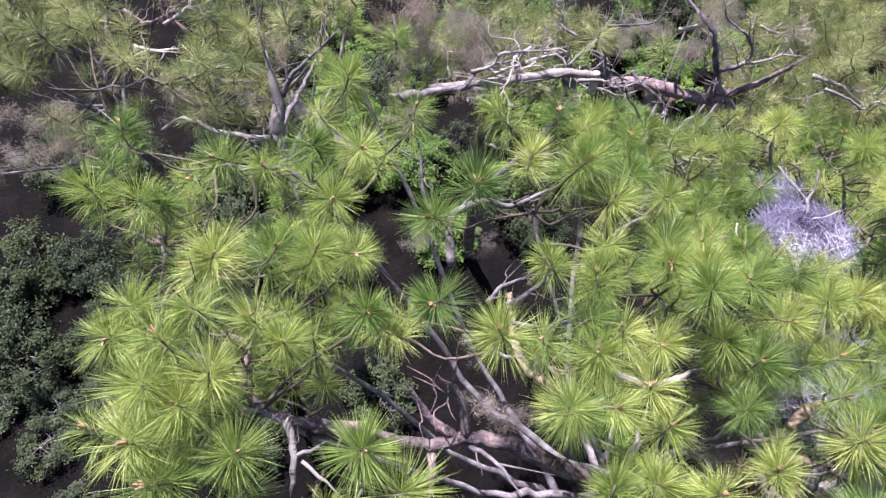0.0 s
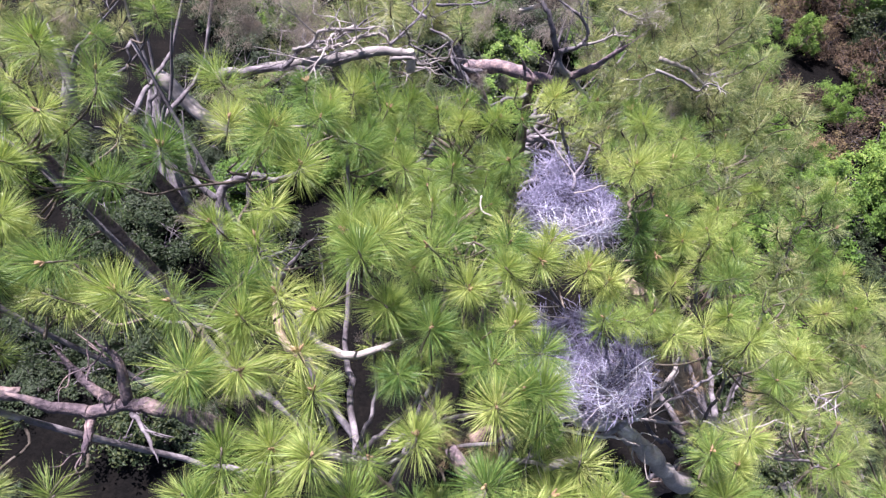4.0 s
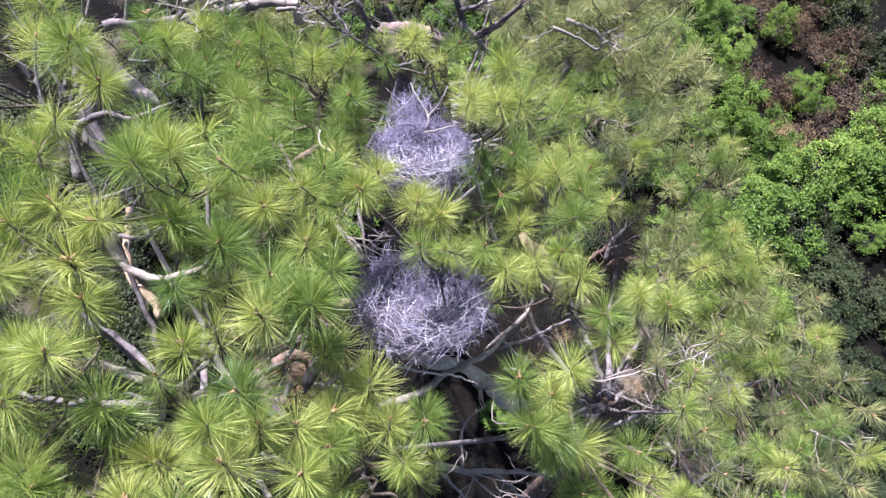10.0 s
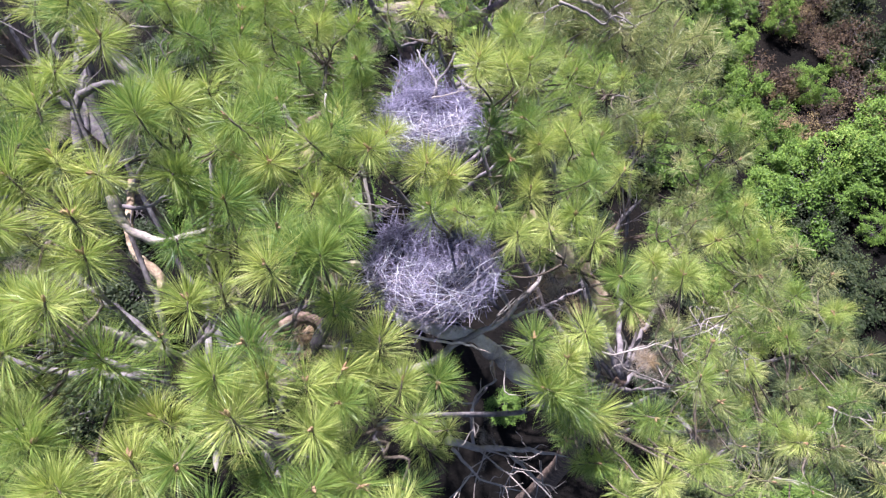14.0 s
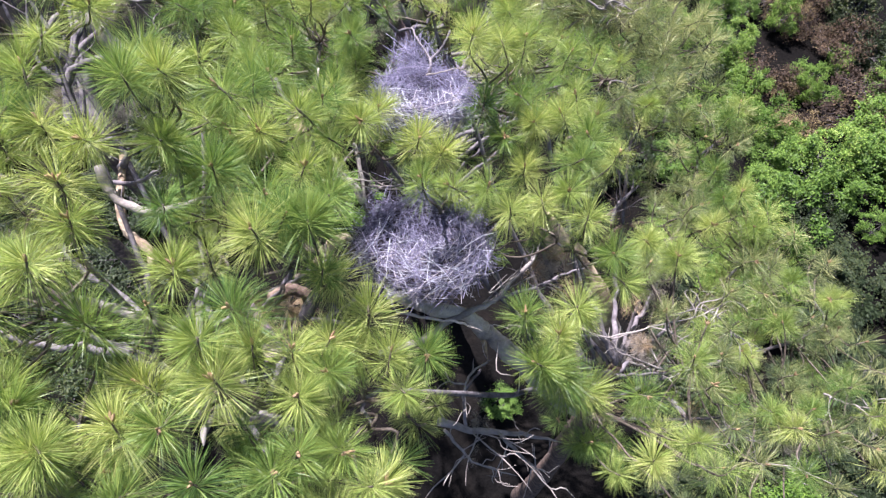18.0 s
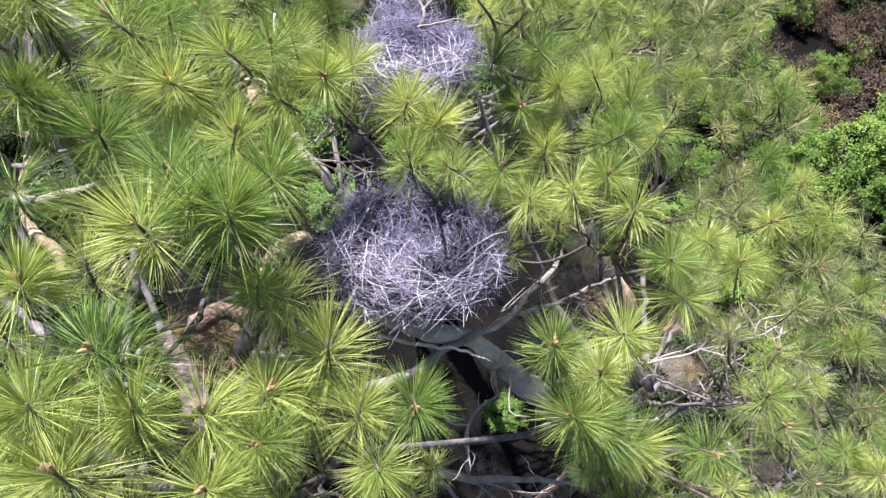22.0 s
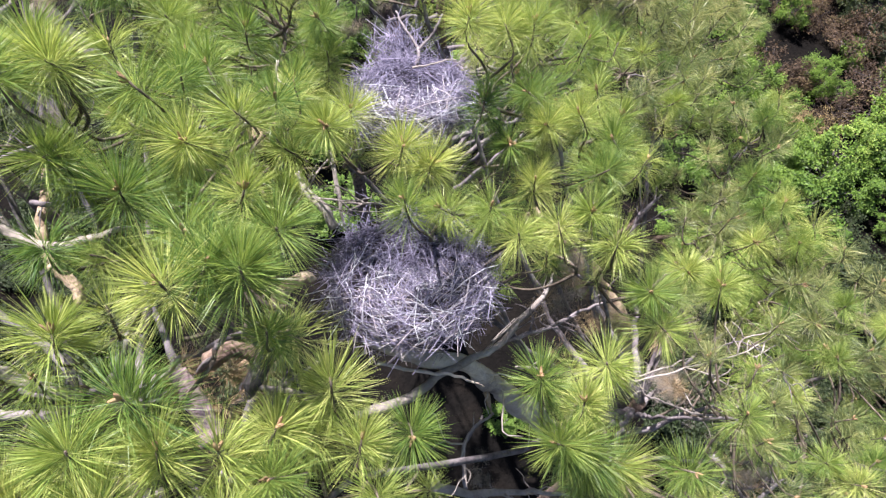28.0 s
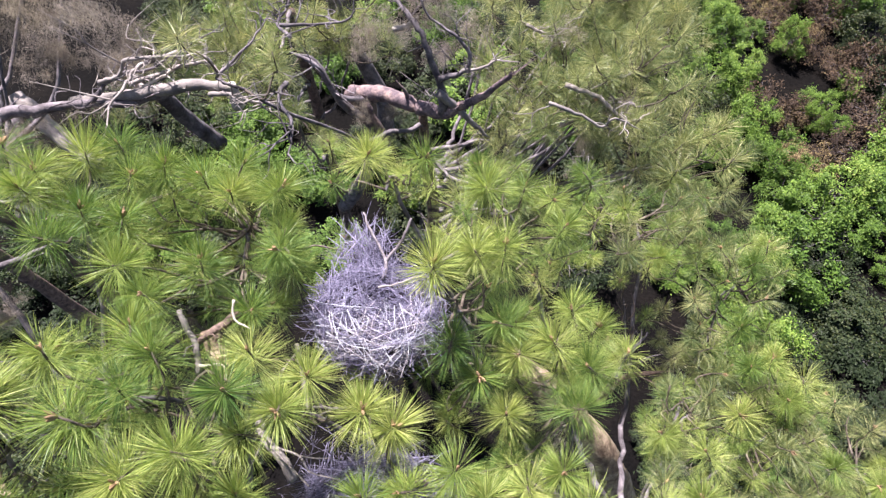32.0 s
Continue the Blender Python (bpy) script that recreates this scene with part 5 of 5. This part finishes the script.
g = random.Random(77)
k = 0
for gx in range(-12, 17):
    for gy in range(0, 17):
        x, y = gx * 1.55 + g.uniform(-0.7, 0.7), gy * 1.55 + g.uniform(-0.7, 0.7)
        if x < -14.8 or x > 21.5 or y > 22.8 or x < -9 and y > 14.5:
            continue
        dry = 15.2 < x < 19.8 and y > 14.2 or (x - 15.9) ** 2 / 1.6 + (y - 13.6) ** 2 / 0.9 < 1
        lush = x > 11.5
        u = g.random()
        if dry:
            if u > 0.84 or (x - 16.9) ** 2 + (y - 18.0) ** 2 < 1.1:
                continue
            kind, size, tall = "dry" if u < 0.66 else "dull" if u < 0.76 else "green", g.uniform(0.62, 1.0) * (1.0 if u < 0.52 else 0.55), g.uniform(0.9, 1.8)
        elif lush:
            if u > 0.9:
                continue
            kind, size, tall = "green" if u < 0.75 else "dull", g.uniform(0.45, 1.1), g.uniform(0.6, 1.5)
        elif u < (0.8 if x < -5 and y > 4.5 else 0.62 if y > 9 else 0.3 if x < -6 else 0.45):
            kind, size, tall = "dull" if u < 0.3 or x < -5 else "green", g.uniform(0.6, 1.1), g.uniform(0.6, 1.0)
        else:
            continue
        if -5 < x < 9.5 and y < 9 and g.random() < 0.94:
            continue
        if abs(x - 4.5) < 1.9 and abs(y - 2.6) < 2.6:
            continue
        # dim ground left and right: shrubs switched to the shade-darkened leaves
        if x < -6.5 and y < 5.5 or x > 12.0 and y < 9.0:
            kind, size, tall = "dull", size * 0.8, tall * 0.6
        if 13.0 < x < 18.0 and 9.8 < y < 12.8 or 13.5 < x < 15.1 and y >= 12.8:
            continue
        shrub(kind, x, y, size, tall, k)
        k += 1
shrub("green", 4.9, 3.5, 0.42, 0.6, 1)
for x, y, size in ((14.0, 10.7, 0.72), (15.2, 11.3, 0.85), (16.4, 11.9, 0.8), (14.6, 12.1, 0.62), (17.4, 11.4, 0.9), (16.1, 10.4, 0.75), (17.9, 12.5, 0.7), (15.5, 12.5, 0.5)):
    shrub("green", x, y, size, g.uniform(0.8, 1.1), k)
    k += 1
for x, y, size in ((19.6, 13.6, 0.7), (20.4, 14.6, 0.75), (19.9, 15.7, 0.55), (19.2, 14.7, 0.45), (20.8, 16.6, 0.6), (18.6, 16.9, 0.42), (17.6, 15.2, 0.4)):
    shrub("green", x, y, size, g.uniform(0.8, 1.2), k)
    k += 1
for i in range(11):
    shrub("green", 14.3 + g.uniform(-0.45, 0.5), 13.2 + 0.85 * i + g.uniform(-0.3, 0.3), g.uniform(0.42, 0.72), g.uniform(0.8, 1.4), k)
    k += 1
for _ in range(22):
    x, y = g.uniform(15.4, 20.6), g.uniform(14.6, 22.0)
    if (x - 16.9) ** 2 + (y - 18.0) ** 2 > 1.0:
        shrub(g.choice(("dry", "dry", "dry", "green", "tan")), x, y, g.uniform(0.35, 0.7), g.uniform(0.7, 1.6), k)
        k += 1
for x, y, size in ((15.2, 13.5, 0.62), (16.1, 13.4, 0.68), (16.9, 13.8, 0.55), (15.7, 13.9, 0.6)):
    shrub("tan", x, y, size, 0.9, k)
    k += 1
# low shrubs in shade-darkened leaf colour, filling the dim ground on the right
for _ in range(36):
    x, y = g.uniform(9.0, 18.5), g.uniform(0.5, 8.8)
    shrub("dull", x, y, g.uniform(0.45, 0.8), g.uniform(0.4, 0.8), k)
    k += 1
